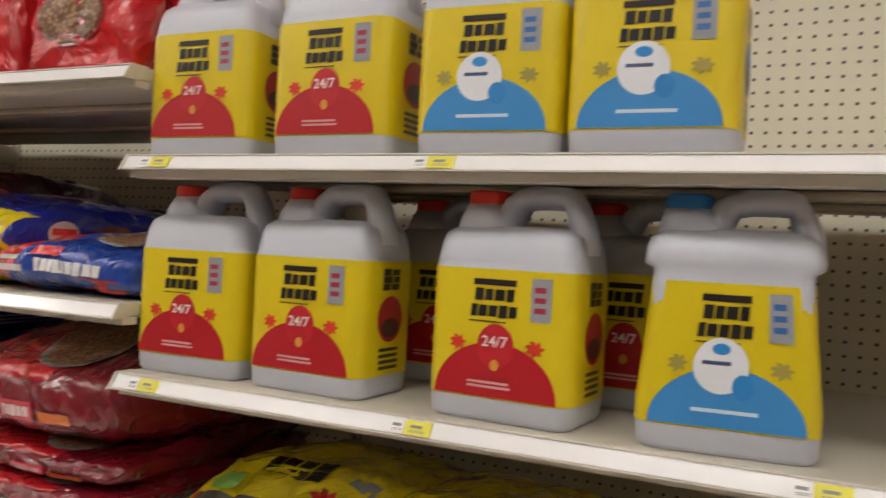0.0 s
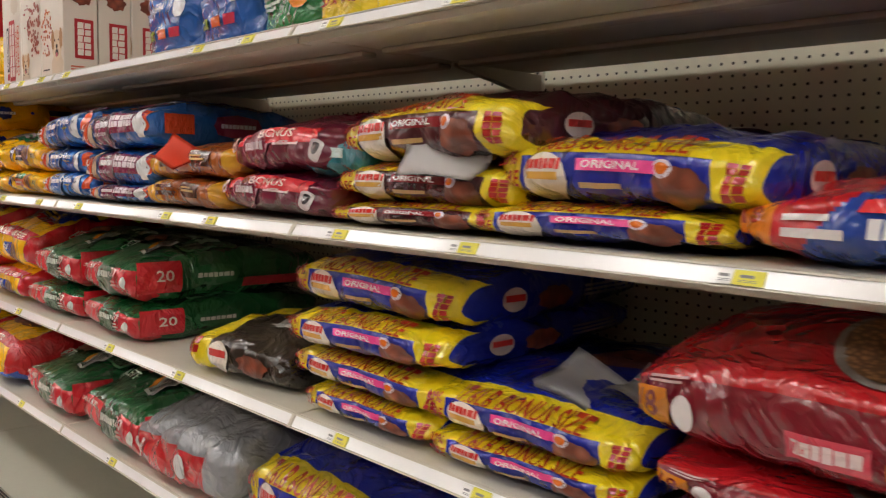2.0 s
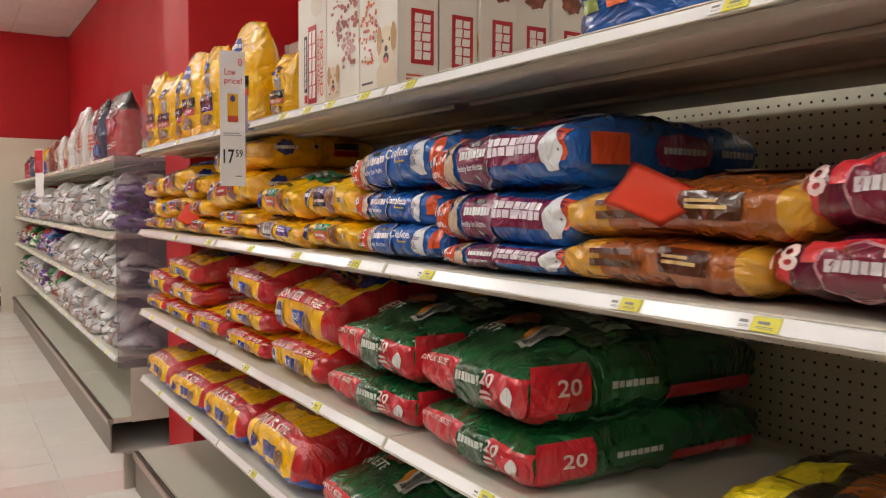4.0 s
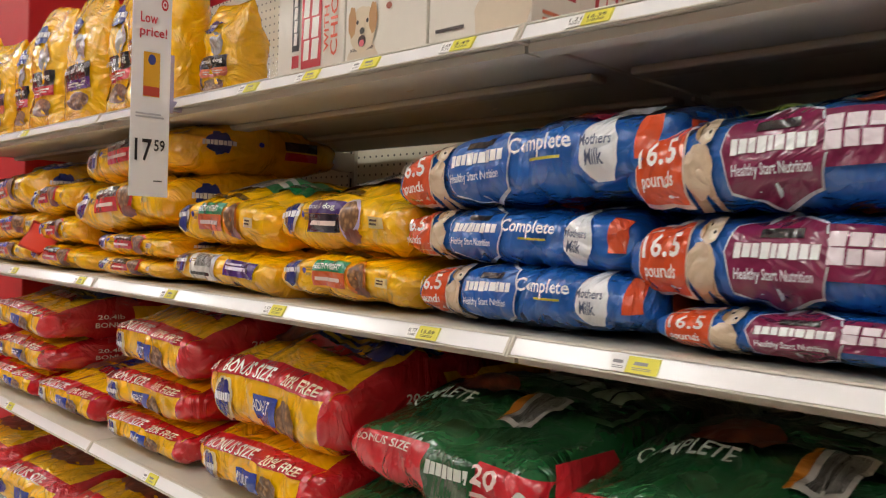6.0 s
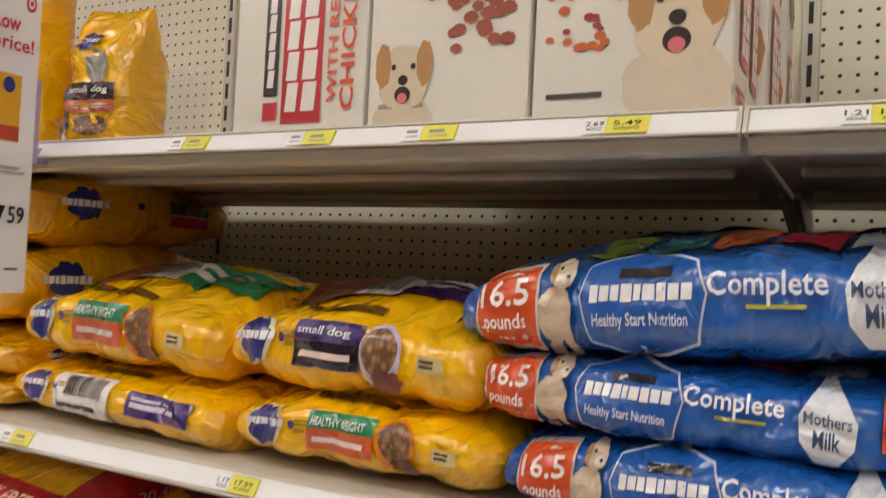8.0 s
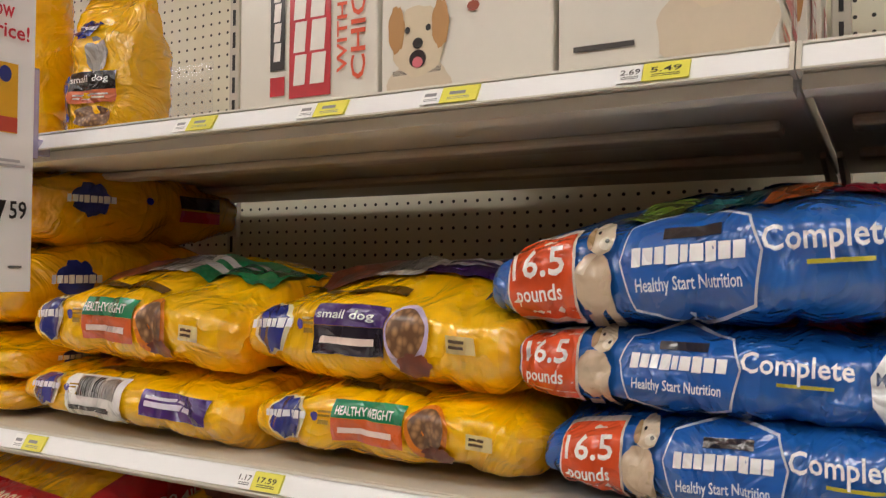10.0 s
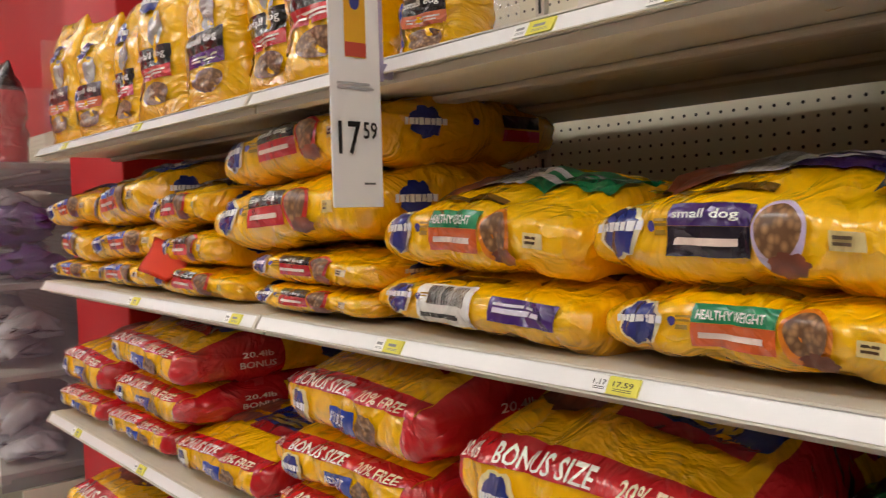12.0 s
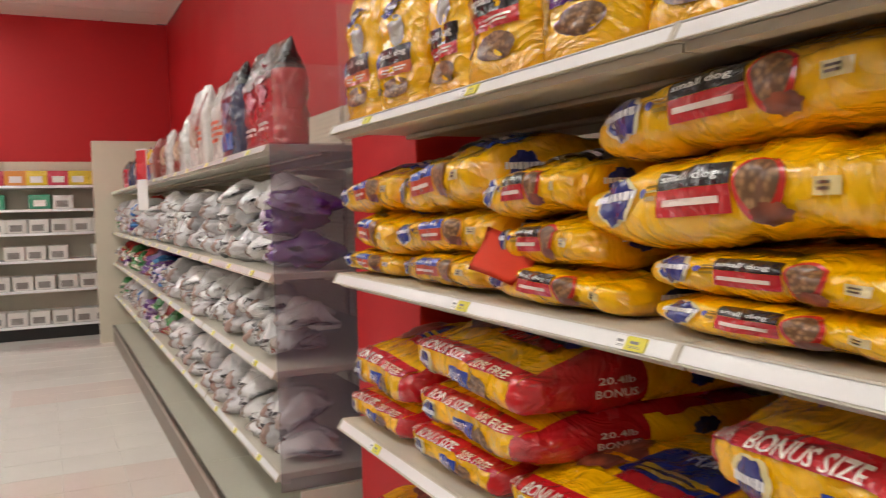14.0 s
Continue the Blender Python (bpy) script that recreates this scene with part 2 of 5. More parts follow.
def printed(parent, F, L, H, spec, tint=ink):
    """Lays a list of prints (name, kind, colour or material, layer, x, y, w, h, extra) on F; x, y, w, h as shares of L and H."""
    for name, kind, colour, layer, x, y, w, h, *extra in spec:
        bm = bmesh.new()
        off = 0.0022 + 0.0011 * layer
        a = (x * L, y * H, w * L, h * H)
        if kind == "rect":
            p_rect(bm, F, off, *a, skew=extra[0] if extra else 0.0)
        elif kind == "ell":
            p_ell(bm, F, off, *a, rag=extra[0] if extra else 0.0)
        elif kind == "dome":
            p_ell(bm, F, off, *a, a0=0.0, a1=math.pi)
        elif kind == "hex":
            p_poly(bm, F, off, [(a[0] + a[2] * px, a[1] + a[3] * py) for px, py in ((-0.5, 0), (-0.42, 0.36), (0, 0.5), (0.42, 0.36), (0.5, 0), (0.42, -0.36), (0, -0.5), (-0.42, -0.36))])
        elif kind == "drop":
            p_poly(bm, F, off, [(a[0] + a[2] * px, a[1] + a[3] * py) for px, py in ((0, 0.62), (0.3, 0.3), (0.48, 0), (0.44, -0.3), (0.2, -0.5), (-0.2, -0.5), (-0.44, -0.3), (-0.48, 0), (-0.3, 0.3))], n=3)
        elif kind == "text":
            p_text(bm, F, off + 0.0045, extra[0], *a)
        elif kind == "vtext":
            p_text(bm, lambda p, q, o: F(a[0] - q, a[1] + p, o), off + 0.002, extra[0], 0, 0, a[3], a[2])
        elif kind == "bits":
            rng = random.Random(int(extra[0]))
            for k in range(extra[0]):
                q, g = rng.uniform(0, math.tau), math.sqrt(rng.random()) * 0.5
                r = rng.uniform(0.07, 0.12) * min(a[2], a[3])
                p_ell(bm, F, off + 0.00003 * k, a[0] + a[2] * g * math.cos(q), a[1] + a[3] * g * math.sin(q), r * 1.3, r, seg=8)
        elif kind == "bars":
            rows = extra[0] if extra else 2
            rng = random.Random(int(abs(x * 997) + abs(y * 631) + rows))
            for k in range(rows):
                ww = a[2] * rng.uniform(0.7, 1.0)
                p_rect(bm, F, off, a[0] + (ww - a[2]) / 2, a[1] + a[3] * ((k + 0.5) / rows - 0.5), ww, a[3] / rows * 0.55)
        elif kind == "blocks":
            rows, cols = extra
            rng = random.Random(cols * 7 + rows)
            for r in range(rows):
                xx = 0.0
                wide = [rng.uniform(0.7, 1.25) for _ in range(cols)]
                for k, q in enumerate(wide):
                    q /= sum(wide)
                    hh = a[3] / rows * (0.82 if k % 3 else 0.92)
                    cx, cy, ww = a[0] + a[2] * (xx + q / 2 - 0.5), a[1] + a[3] * ((r + 0.5) / rows - 0.5), a[2] * q * 0.84
                    p_rect(bm, F, off, cx, cy, ww, hh, skew=0.08)
                    xx += q
        elif kind == "barcode":
            rng = random.Random(5)
            xx = -0.5
            while xx < 0.46:
                ww = rng.choice((0.012, 0.02, 0.035))
                p_rect(bm, F, off, a[0] + a[2] * (xx + ww / 2), a[1], a[2] * ww, a[3])
                xx += ww + rng.choice((0.015, 0.025))
        bmesh.ops.recalc_face_normals(bm, faces=bm.faces)
        part(name, bm, colour if not isinstance(colour, str) else tint(colour), parent, smooth=kind not in ("text",))


# ---- the setting ----
def structure(name, bm, material, label, category, smooth=False):
    ob = new(name, mesh_from(bm, name, material, smooth))
    return tagged(ob, label, category, kind="structure")


floor = structure("floor", boxes((FAR - 0.2, 6, -5, 3, -0.1, 0)), FLOOR_M, "glossy cream vinyl tile floor of the aisle", "floor")
structure("wall_north", boxes((FAR - 0.2, 6, BACK + 0.06, BACK + 0.26, 0, CEIL)), RED, "tall red painted wall above the shelves", "wall")
structure("wall_west", boxes((FAR - 0.2, FAR, -5, BACK + 0.06, 0, CEIL)), RED, "red painted end wall of the store", "wall")
structure("wall_east", boxes((6, 6.2, -5, BACK + 0.26, 0, CEIL)), WHITE, "plain white wall closing the store", "wall")
structure("wall_south", boxes((FAR, 6, -5.2, -5, 0, CEIL)), WHITE, "plain white wall closing the store", "wall")
structure("column", boxes((-6.42, -5.925, 1.27, BACK + 0.06, 0, CEIL), bevel=0.006), RED, "red painted square column between two shelf runs", "column")
# unseen wall behind the camera, added to cut fill; stops short to light the far floor
structure("wall_aisle", boxes((-7.2, 6, -1.75, -1.6, 0, 2.1)), mat("brown_panel", "8a7864", 0.6, vary=0.15, vscale=1.5), "plain brown unseen wall across the aisle, added to limit light", "wall")
bm = bmesh.new()
box(bm, FAR, 6, -5, BACK + 0.06, CEIL + 0.012, CEIL + 0.1)
for i in range(34):
    for j in range(12):
        cx, cy = FAR + 0.3 + 0.61 * i, -5 + 0.3 + 0.61 * j
        if cx < 6 and cy < BACK - 0.2:
            box(bm, cx - 0.295, cx + 0.295, cy - 0.295, cy + 0.295, CEIL, CEIL + 0.0125)
structure("ceiling", bm, CEIL_M, "white suspended ceiling of square mineral tiles", "ceiling")


def ceiling_lamp(x, y):
    ob = empty("ceiling_light", pose(x, y, CEIL))
    part("frame", boxes((-0.62, 0.62, -0.31, -0.29, -0.03, -0.001), (-0.62, 0.62, 0.29, 0.31, -0.03, -0.001), (-0.62, -0.6, -0.29, 0.29, -0.03, -0.001), (0.6, 0.62, -0.29, 0.29, -0.03, -0.001)), WHITE, ob)
    part("diffuser", boxes((-0.6, 0.6, -0.29, 0.29, -0.02, -0.004)), LAMP_M, ob, "glowing white diffuser")
    return tagged(ob, "recessed fluorescent ceiling light with white diffuser", "ceiling light", "ceiling lights")


lamp = ceiling_lamp(-12.6, -0.55)
for i in range(8):
    for j, ly in enumerate((-0.55, -3.2)):
        if i or j:
            copy_thing(lamp, pose(-12.6 + 2.44 * i, ly, CEIL))


# ---- shelving ----
RAIL_DROP, RAIL_OUT = 0.54, 0.62


def lean(bm, front, z):
    """Tips the rail's face so that it looks up: lower edge out towards the aisle."""
    for v in bm.verts:
        d = (z - v.co.z) * RAIL_DROP
        v.co.z = z - d
        v.co.y -= RAIL_OUT * max(0.0, d)
    return bm


def price_tag(shelf, x, z, front, big=None, small=None):
    """Yellow and white price label in the rail."""
    F = lambda a, b, off: Vector((x + a, front - 0.0035 - off * 0.4, z + b))
    bm = bmesh.new()
    box(bm, x - 0.01, x + 0.026, front - 0.0038, front - 0.0008, z - 0.0145, z + 0.0145)
    part("price_tag", lean(bm, front, z + 0.022), YTAG, shelf, "yellow price tag")
    bm = bmesh.new()
    box(bm, x - 0.03, x - 0.0105, front - 0.0038, front - 0.0008, z - 0.0145, z + 0.0145)
    part("unit_price_tag", lean(bm, front, z + 0.022), WTAG, shelf)
    bm = bmesh.new()
    if big:
        p_text(bm, F, 0.0012, big, 0.008, 0.003, 0.024, 0.009)
        p_text(bm, F, 0.0012, small, -0.02, 0.003, 0.016, 0.009)
    else:
        p_rect(bm, F, 0.0012, 0.006, 0.003, 0.016, 0.006)
        p_rect(bm, F, 0.0012, -0.021, 0.003, 0.012, 0.006)
    for k in range(2):
        p_rect(bm, F, 0.0012, 0.008, -0.005 - 0.003 * k, 0.022, 0.0012)
        p_rect(bm, F, 0.0012, -0.02, -0.005 - 0.003 * k, 0.014, 0.0012)
    tagged(part("price", lean(bm, front, z + 0.022), GREYINK if not big else DARKINK, shelf), kind="stuff")


def shelf_board(unit, x0, x1, z, front, back, tags, lip=True):
    """A steel shelf with a folded edge, ribs below, brackets and a price rail."""
    bm = boxes((x0 + 0.003, x1 - 0.003, front + 0.004, back - 0.05, z - 0.022, z), bevel=0.003)
    box(bm, x0 + 0.003, x1 - 0.003, front + 0.004, front + 0.034, z - 0.034, z - 0.0225)
    sh = part("shelf", bm, SHELF, unit)
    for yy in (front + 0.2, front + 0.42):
        part("rib", boxes((x0 + 0.03, x1 - 0.03, yy - 0.02, yy + 0.02, z - 0.034, z - 0.0225), bevel=0.004), SHELF_SHADED, sh)
    for bx in (x0 + 0.006, x1 - 0.012):
        bm = bmesh.new()
        pts = [(back - 0.3, z - 0.023), (back - 0.004, z - 0.023), (back - 0.004, z - 0.075), (back - 0.05, z - 0.075), (back - 0.3, z - 0.03)]
        a = [bm.verts.new((bx, p, q)) for p, q in pts]
        b = [bm.verts.new((bx + 0.006, p, q)) for p, q in pts]
        bm.faces.new(a[::-1]), bm.faces.new(b)
        for k in range(5):
            j = (k + 1) % 5
            bm.faces.new((a[k], a[j], b[j], b[k]))
        part("bracket", bm, SHELF_SHADED, sh)
    part("price_rail", lean(boxes((x0 + 0.004, x1 - 0.004, front - 0.0005, front + 0.0035, z - 0.0395, z - 0.0045), bevel=0.001), front, z), RAIL, sh, "white plastic price rail")
    part("rail_edge", lean(boxes((x0 + 0.004, x1 - 0.004, front - 0.0025, front + 0.003, z - 0.004, z + 0.001), bevel=0.0008), front, z), SHELF, sh)
    part("rail_edge", lean(boxes((x0 + 0.004, x1 - 0.004, front - 0.003, front + 0.003, z - 0.044, z - 0.04), bevel=0.001), front, z), SHELF, sh)
    for k in range(2):
        part("rail_end", lean(boxes(((x0 + 0.0005, x0 + 0.004) if k == 0 else (x1 - 0.004, x1 - 0.0005)) + (front - 0.004, front + 0.03, z - 0.044, z + 0.001)), front, z), SHELF, sh)
    for tx in tags:
        if isinstance(tx, tuple):
            price_tag(sh, tx[0], z - 0.022, front, *tx[1:])
        else:
            price_tag(sh, tx, z - 0.022, front)
    return sh


def gondola(x0, x1, front, back, shelves, top, label, deck=True, peg=PEG):
    """One shelving bay: panels, slotted uprights, shelves and a base deck. shelves: (z, tags)."""
    ob = empty("shelving_unit", pose((x0 + x1) / 2, back, 0))
    inv = Matrix.Translation((-(x0 + x1) / 2, -back, 0))
    n = len(scene.collection.objects)
    zs = [Z_DECK] + sorted(z for z, _ in shelves) + [top]
    part("back_panel", boxes((x0 + 0.014, x1 - 0.014, back, back + 0.02, 0.1, top)), peg, ob, "cream pegboard back panel")
    up = part("upright", boxes((x0 - 0.0135, x0 + 0.0135, back - 0.012, back + 0.04, 0, top), bevel=0.002), SHELF, ob)
    bm = bmesh.new()
    for k in range(int((top - 0.3) / 0.0508)):
        box(bm, x0 - 0.0035, x0 + 0.0035, back - 0.0135, back - 0.011, 0.3 + 0.0508 * k, 0.335 + 0.0508 * k)
    tagged(part("slot", bm, BLACK, up), kind="stuff")
    for z, tags in shelves:
        shelf_board(ob, x0, x1, z, front, back, tags)
    if deck:
        df = front - 0.055
        part("base_deck", boxes((x0 + 0.002, x1 - 0.002, df + 0.03, back - 0.002, Z_DECK - 0.03, Z_DECK), bevel=0.002), DECK, ob, "grey steel base deck")
        part("deck_edge", boxes((x0 + 0.002, x1 - 0.002, df, df + 0.028, Z_DECK - 0.035, Z_DECK - 0.004), bevel=0.003), STEEL, ob, "brushed steel edge trim")
        part("trim_line", boxes((x0 + 0.002, x1 - 0.002, df + 0.009, df + 0.013, Z_DECK - 0.005, Z_DECK - 0.001), (x0 + 0.002, x1 - 0.002, df + 0.019, df + 0.023, Z_DECK - 0.005, Z_DECK - 0.001)), BLACK, ob)
        part("kick_plate", boxes((x0 + 0.002, x1 - 0.002, df + 0.012, df + 0.02, 0.002, Z_DECK - 0.035)), KICK, ob, "dark kick plate")
    for o in list(scene.collection.objects)[n:]:
        if o.parent == ob:
            o.matrix_parent_inverse = inv
    return tagged(ob, label, "shelving", "shelving bays")


def tag_row(x0, x1, offs):
    return [x0 + (x1 - x0) * o for o in offs]


LBL = "cream steel store shelving bay with pegboard back"
for k in range(4):
    a, b = JX[k + 1], JX[k]
    mid = {0: [-1.36, -1.79, -2.10], 1: [-2.55, -2.76, -3.29], 2: [(-3.606, "13.89", "0.77"), (-3.953, "17.59", "1.17"), -4.318], 3: [-4.76, -5.22]}[k]
    top = {0: tag_row(a, b, (0.1, 0.35, 0.7)), 1: [(-3.36, "16.39", "1.21"), -2.6, -2.4], 2: [(-3.56, "5.49", "2.69"), -3.74, -3.88, -4.05], 3: tag_row(a, b, (0.2, 0.6))}[k]
    low = tag_row(a, b, ((0.12, 0.4, 0.8), (0.3, 0.62), (0.25, 0.7), (0.2, 0.55))[k])
    gondola(a, b, FRONT, BACK, [(Z_TOP, top), (Z_MID, mid), (Z_LOW, low), (Z_BOT, tag_row(a, b, (0.3, 0.7)))], 2.15, LBL)
for a, b in ((-1.02, 0.2), (0.2, 1.42)):
    gondola(a, b, FRONT - 0.004, BACK, [(Z_LIT_UP, tag_row(a, b, (0.055, 0.43, 0.86))), (Z_LIT_LOW, tag_row(a, b, (0.055, 0.42, 0.8))), (Z_LIT_BAG, tag_row(a, b, (0.3, 0.7)))], 2.15, LBL)


# ---- bags ----
def bag_surface(L, H, D, seed, pinch=0.6, n=4.0, end=5.0, lump=0.0085, crown=0.74):
    """Surface of a filled bag lying down: x along the front, y = 0 at the front, z = 0 below. P(u, angle, off).
    One end tapers to a seam, the other is squarer; the top slopes up from the front edge and the filling sags."""
    sx = seed * 3.7

    def P(u, th, off=0.0):
        u = min(max(u, 0.0), 1.0)
        s1 = 2 * u - 1
        t = abs(s1)
        e = max(0.0, 1 - t ** (end * (0.75 if s1 < 0 else 1.9))) ** 0.6
        p = pinch * 0.82 if s1 < 0 else min(0.92, pinch * 1.3)
        hh = H * (p + (1 - p) * e) * 0.5 * (1 - 0.07 * t)
        dd = D * (0.93 + 0.07 * e) * 0.5
        c, s = math.cos(th), math.sin(th)
        fy, fz = math.copysign(abs(c) ** (2 / n), c), math.copysign(abs(s) ** (2 / n), s)
        y, z = -dd * fy, hh * fz
        f = y / D + 0.5
        g = max(0.0, 1 - f / 0.42)
        g = g * g * (3 - 2 * g)
        if z > 0:
            z *= 1.06 - (1.06 - crown) * g
        else:
            z *= 1 + 0.1 * g * e
        z *= 1 - 0.3 * max(0.0, f) ** 3
        y += 0.02 * (1 - e) * (1 if fy > 0 else 0) + 0.05 * H * g * fz
        x = L * (u - 0.5)
        q = Vector((x * 6 + sx, y * 6, z * 6))
        w = lump * (0.8 * noise.noise(q) + 0.55 * noise.noise(q * 2.2) + 0.4 * abs(noise.noise(q * 4.1)))
        w -= 1.0 * lump * max(0.0, 1 - 1.3 * abs(noise.noise(q * 1.7 + Vector((9, 4, 2))))) ** 5
        w -= 0.5 * lump * max(0.0, 1 - 2.2 * abs(noise.noise(Vector((x * 17 + y * 9 + sx, z * 11, y * 13))))) ** 3 * (0.35 + t)
        w += 0.12 * lump * noise.noise(q * 7.5)
        w += (0.004 if s1 < 0 else 0.01) * t ** 4 * (noise.noise(Vector((x * 10 + sx, z * 55, y * 22))))
        r = Vector((0, -abs(fy) ** (n - 1) * (1 if fy > 0 else -1), abs(fz) ** (n - 1) * (1 if fz > 0 else -1)))
        r = r.normalized() if r.length > 1e-6 else Vector((0, 0, 0))
        dip = 0.05 * H * (1 - e) if s1 < 0 else 0.0
        return Vector((x, y + D / 2, z + H / 2 - 0.006 * t * t - dip)) + r * (w + off)
    return P


def ring_angle(v, n=4.0):
    """Angle round the cross-section, with points spread evenly over front, top, back and base; and its heights."""
    k = int(v * 4) % 4
    t = v * 4 - int(v * 4)
    if k % 2:
        t = 1 - t
    if t < 0.55:
        a = math.asin((t / 0.55 * 0.94) ** (n / 2))
    else:
        y0 = (1 - 0.94 ** n) ** (1 / n)
        a = math.acos((y0 * (1 - t) / 0.45) ** (n / 2))
    return (a, math.pi - a, math.pi + a, -a)[k]


def bag_front(P, L, H, n):
    def F(a, b, off):
        v = max(-0.995, min(0.995, 2 * b / H))
        return P(0.5 + a / L, math.asin(math.copysign(abs(v) ** (n / 2), v)), off)
    return F


def bag_top(P, L, D, n):
    def F(a, b, off):
        v = max(-0.995, min(0.995, -2 * b / D))
        return P(0.5 + a / L, math.acos(math.copysign(abs(v) ** (n / 2), v)), off)
    return F


def lying_bag(name, L, H, D, seed, films, region, front, top, label, category, group, pinch=0.6, n=3.4, end=5.0, lump=0.0085, side=(), crown=0.74):
    P = bag_surface(L, H, D, seed, pinch, n, end, lump, crown)
    bm = bmesh.new()
    nu, nv = 76, 56

    def idx(u, v):
        th = ring_angle(v, n)
        c, s = math.cos(th), math.sin(th)
        return region(along(u), math.copysign(abs(s) ** (2 / n), s), -math.copysign(abs(c) ** (2 / n), c)) if region else 0

    def along(u):
        t = 2 * u - 1
        return 0.5 + 0.5 * (0.75 * t + 0.25 * t * (2 - abs(t)))
    rows = grid(bm, lambda u, v: P(along(u), ring_angle(v, n)), nu, nv, True, idx)
    bm.faces.new(rows[0][::-1])
    last = rows[-1]
    mid = sum((v.co for v in last), Vector()) / len(last)
    capped = region(1.0, 0.0, 0.0) if region else 0
    for q in (0.94, 0.8, 0.55, 0.25):      # bulging folded gusset end
        ring = []
        for v in last if q == 0.94 else base:
            d = v.co - mid
            ring.append(bm.verts.new(mid + Vector((0.02 * (1 - q ** 2.4) + 0.004 * noise.noise(Vector((d.y * 14 + seed, d.z * 30, q * 3))), d.y * q, d.z * q))))
        if q == 0.94:
            base = last
        prev = last if q == 0.94 else inner
        for k in range(len(ring)):
            j = (k + 1) % len(ring)
            bm.faces.new((prev[k], prev[j], ring[j], ring[k])).material_index = capped
        inner = ring
    bm.faces.new(inner).material_index = capped
    bmesh.ops.recalc_face_normals(bm, faces=bm.faces)
    ob = new(name, mesh_from(bm, name, [film(f) for f in films], True))
    tagged(ob, label, category, group)
    ez = max(v.z for v in (P(1.0, 1.2), P(1.0, 2.0))) - mid.z

    def E(a, b, off):
        r = min(1.0, max(abs(2 * a / D), abs(b / ez) if ez else 0))
        return Vector((mid.x + 0.021 * (1 - r ** 2.4) + off * 1.3 + 0.003, mid.y + a, mid.z + b))
    if side:
        printed(ob, E, D, 2 * ez, side)
    for s, u in ((-1, 0.0),):    # crimped seam at the tapered end
        bm = bmesh.new()
        pts = [P(u, k / 24 * math.tau) for k in range(24)]
        c = sum(pts, Vector()) / 24
        hw = max(abs(p.y - c.y) for p in pts)
        prev = None
        for k in range(17):
            yy = c.y + hw * (k / 8 - 1) * 0.97
            a = bm.verts.new((c.x - s * 0.004, yy, c.z + 0.006 * math.sin(k * 1.3 + seed)))
            b = bm.verts.new((c.x + s * 0.016, yy, c.z - 0.004 + 0.008 * math.sin(k * 2.1 + seed)))
            if prev:
                bm.faces.new((prev[0], a, b, prev[1]))
            prev = (a, b)
        bmesh.ops.solidify(bm, geom=bm.faces[:], thickness=0.003)
        part("end_seam", bm, film(films[1 if len(films) > 1 else 0]), ob, smooth=True)
    printed(ob, bag_front(P, L, H, n), L, H, front)
    printed(ob, bag_top(P, L, D, n), L, D, top)
    return ob


USED = {}


def place(proto, size, x0, x1, z, h, y=1.052, depth=None, yaw=0.0, roll=0.0, tilt=0.0):
    """Puts a bag at its place; the first use moves the built one, the others are copies."""
    L, H, D = size
    m = pose((x0 + x1) / 2, y, z, tilt, roll, yaw) @ Matrix.Diagonal(((x1 - x0) / L, (depth or D) / D, h / H, 1))
    if proto.name in USED:
        ob = copy_thing(proto, m)
        ob.matrix_basis = m
        return ob
    USED[proto.name] = 1
    proto.matrix_basis = m
    return proto


def yellow_frame(u, zf, yf):
    """Yellow border: both ends and the upper edge of the front; brown or blue elsewhere."""
    if yf < -0.72 and (u < 0.15 or u > 0.88 and zf > -0.9):
        return 1
    return 1 if zf > 0.34 and yf < -0.7 else 0


def kibble_print(film_c, band, word):
    return [
        ("weight_lettering", "text", "b3261c", 1, -0.41, 0.15, 0.12, 0.26, "20%"), ("weight_lettering", "text", "b3261c", 1, -0.4, -0.16, 0.13, 0.2, "MORE"),
        ("banner_lettering", "text", "a8341c", 1, 0.02, 0.3, 0.6, 0.19, "17.6LB BONUS SIZE"),
        ("logo_disc", "ell", "efe6da", 1, -0.22, -0.12, 0.2, 0.62),
        ("logo", "blocks", "d43a34", 2, -0.22, 0.02, 0.17, 0.16, 1, 7),
        ("logo_line", "rect", "d8a44a", 2, -0.22, -0.12, 0.15, 0.08),
        ("flavour_band", "rect", band, 1, 0.07, 0.02, 0.3, 0.15),
        ("flavour_lettering", "text", "f2eef0", 2, 0.06, 0.02, 0.22, 0.1, word),
        ("small_print", "bars", "c9a36a", 1, 0.04, -0.2, 0.2, 0.1, 1),
        ("badge", "ell", "e0d7e4", 1, 0.24, 0.02, 0.07, 0.22),
        ("badge_ring", "ell", "e2721e", 2, 0.24, 0.02, 0.045, 0.14),
        ("food_picture", "ell", MEAT, 1, 0.29, -0.16, 0.17, 0.42, 0.06),
        ("end_print", "blocks", "b3261c", 1, 0.445, -0.05, 0.06, 0.45, 5, 2),
    ]


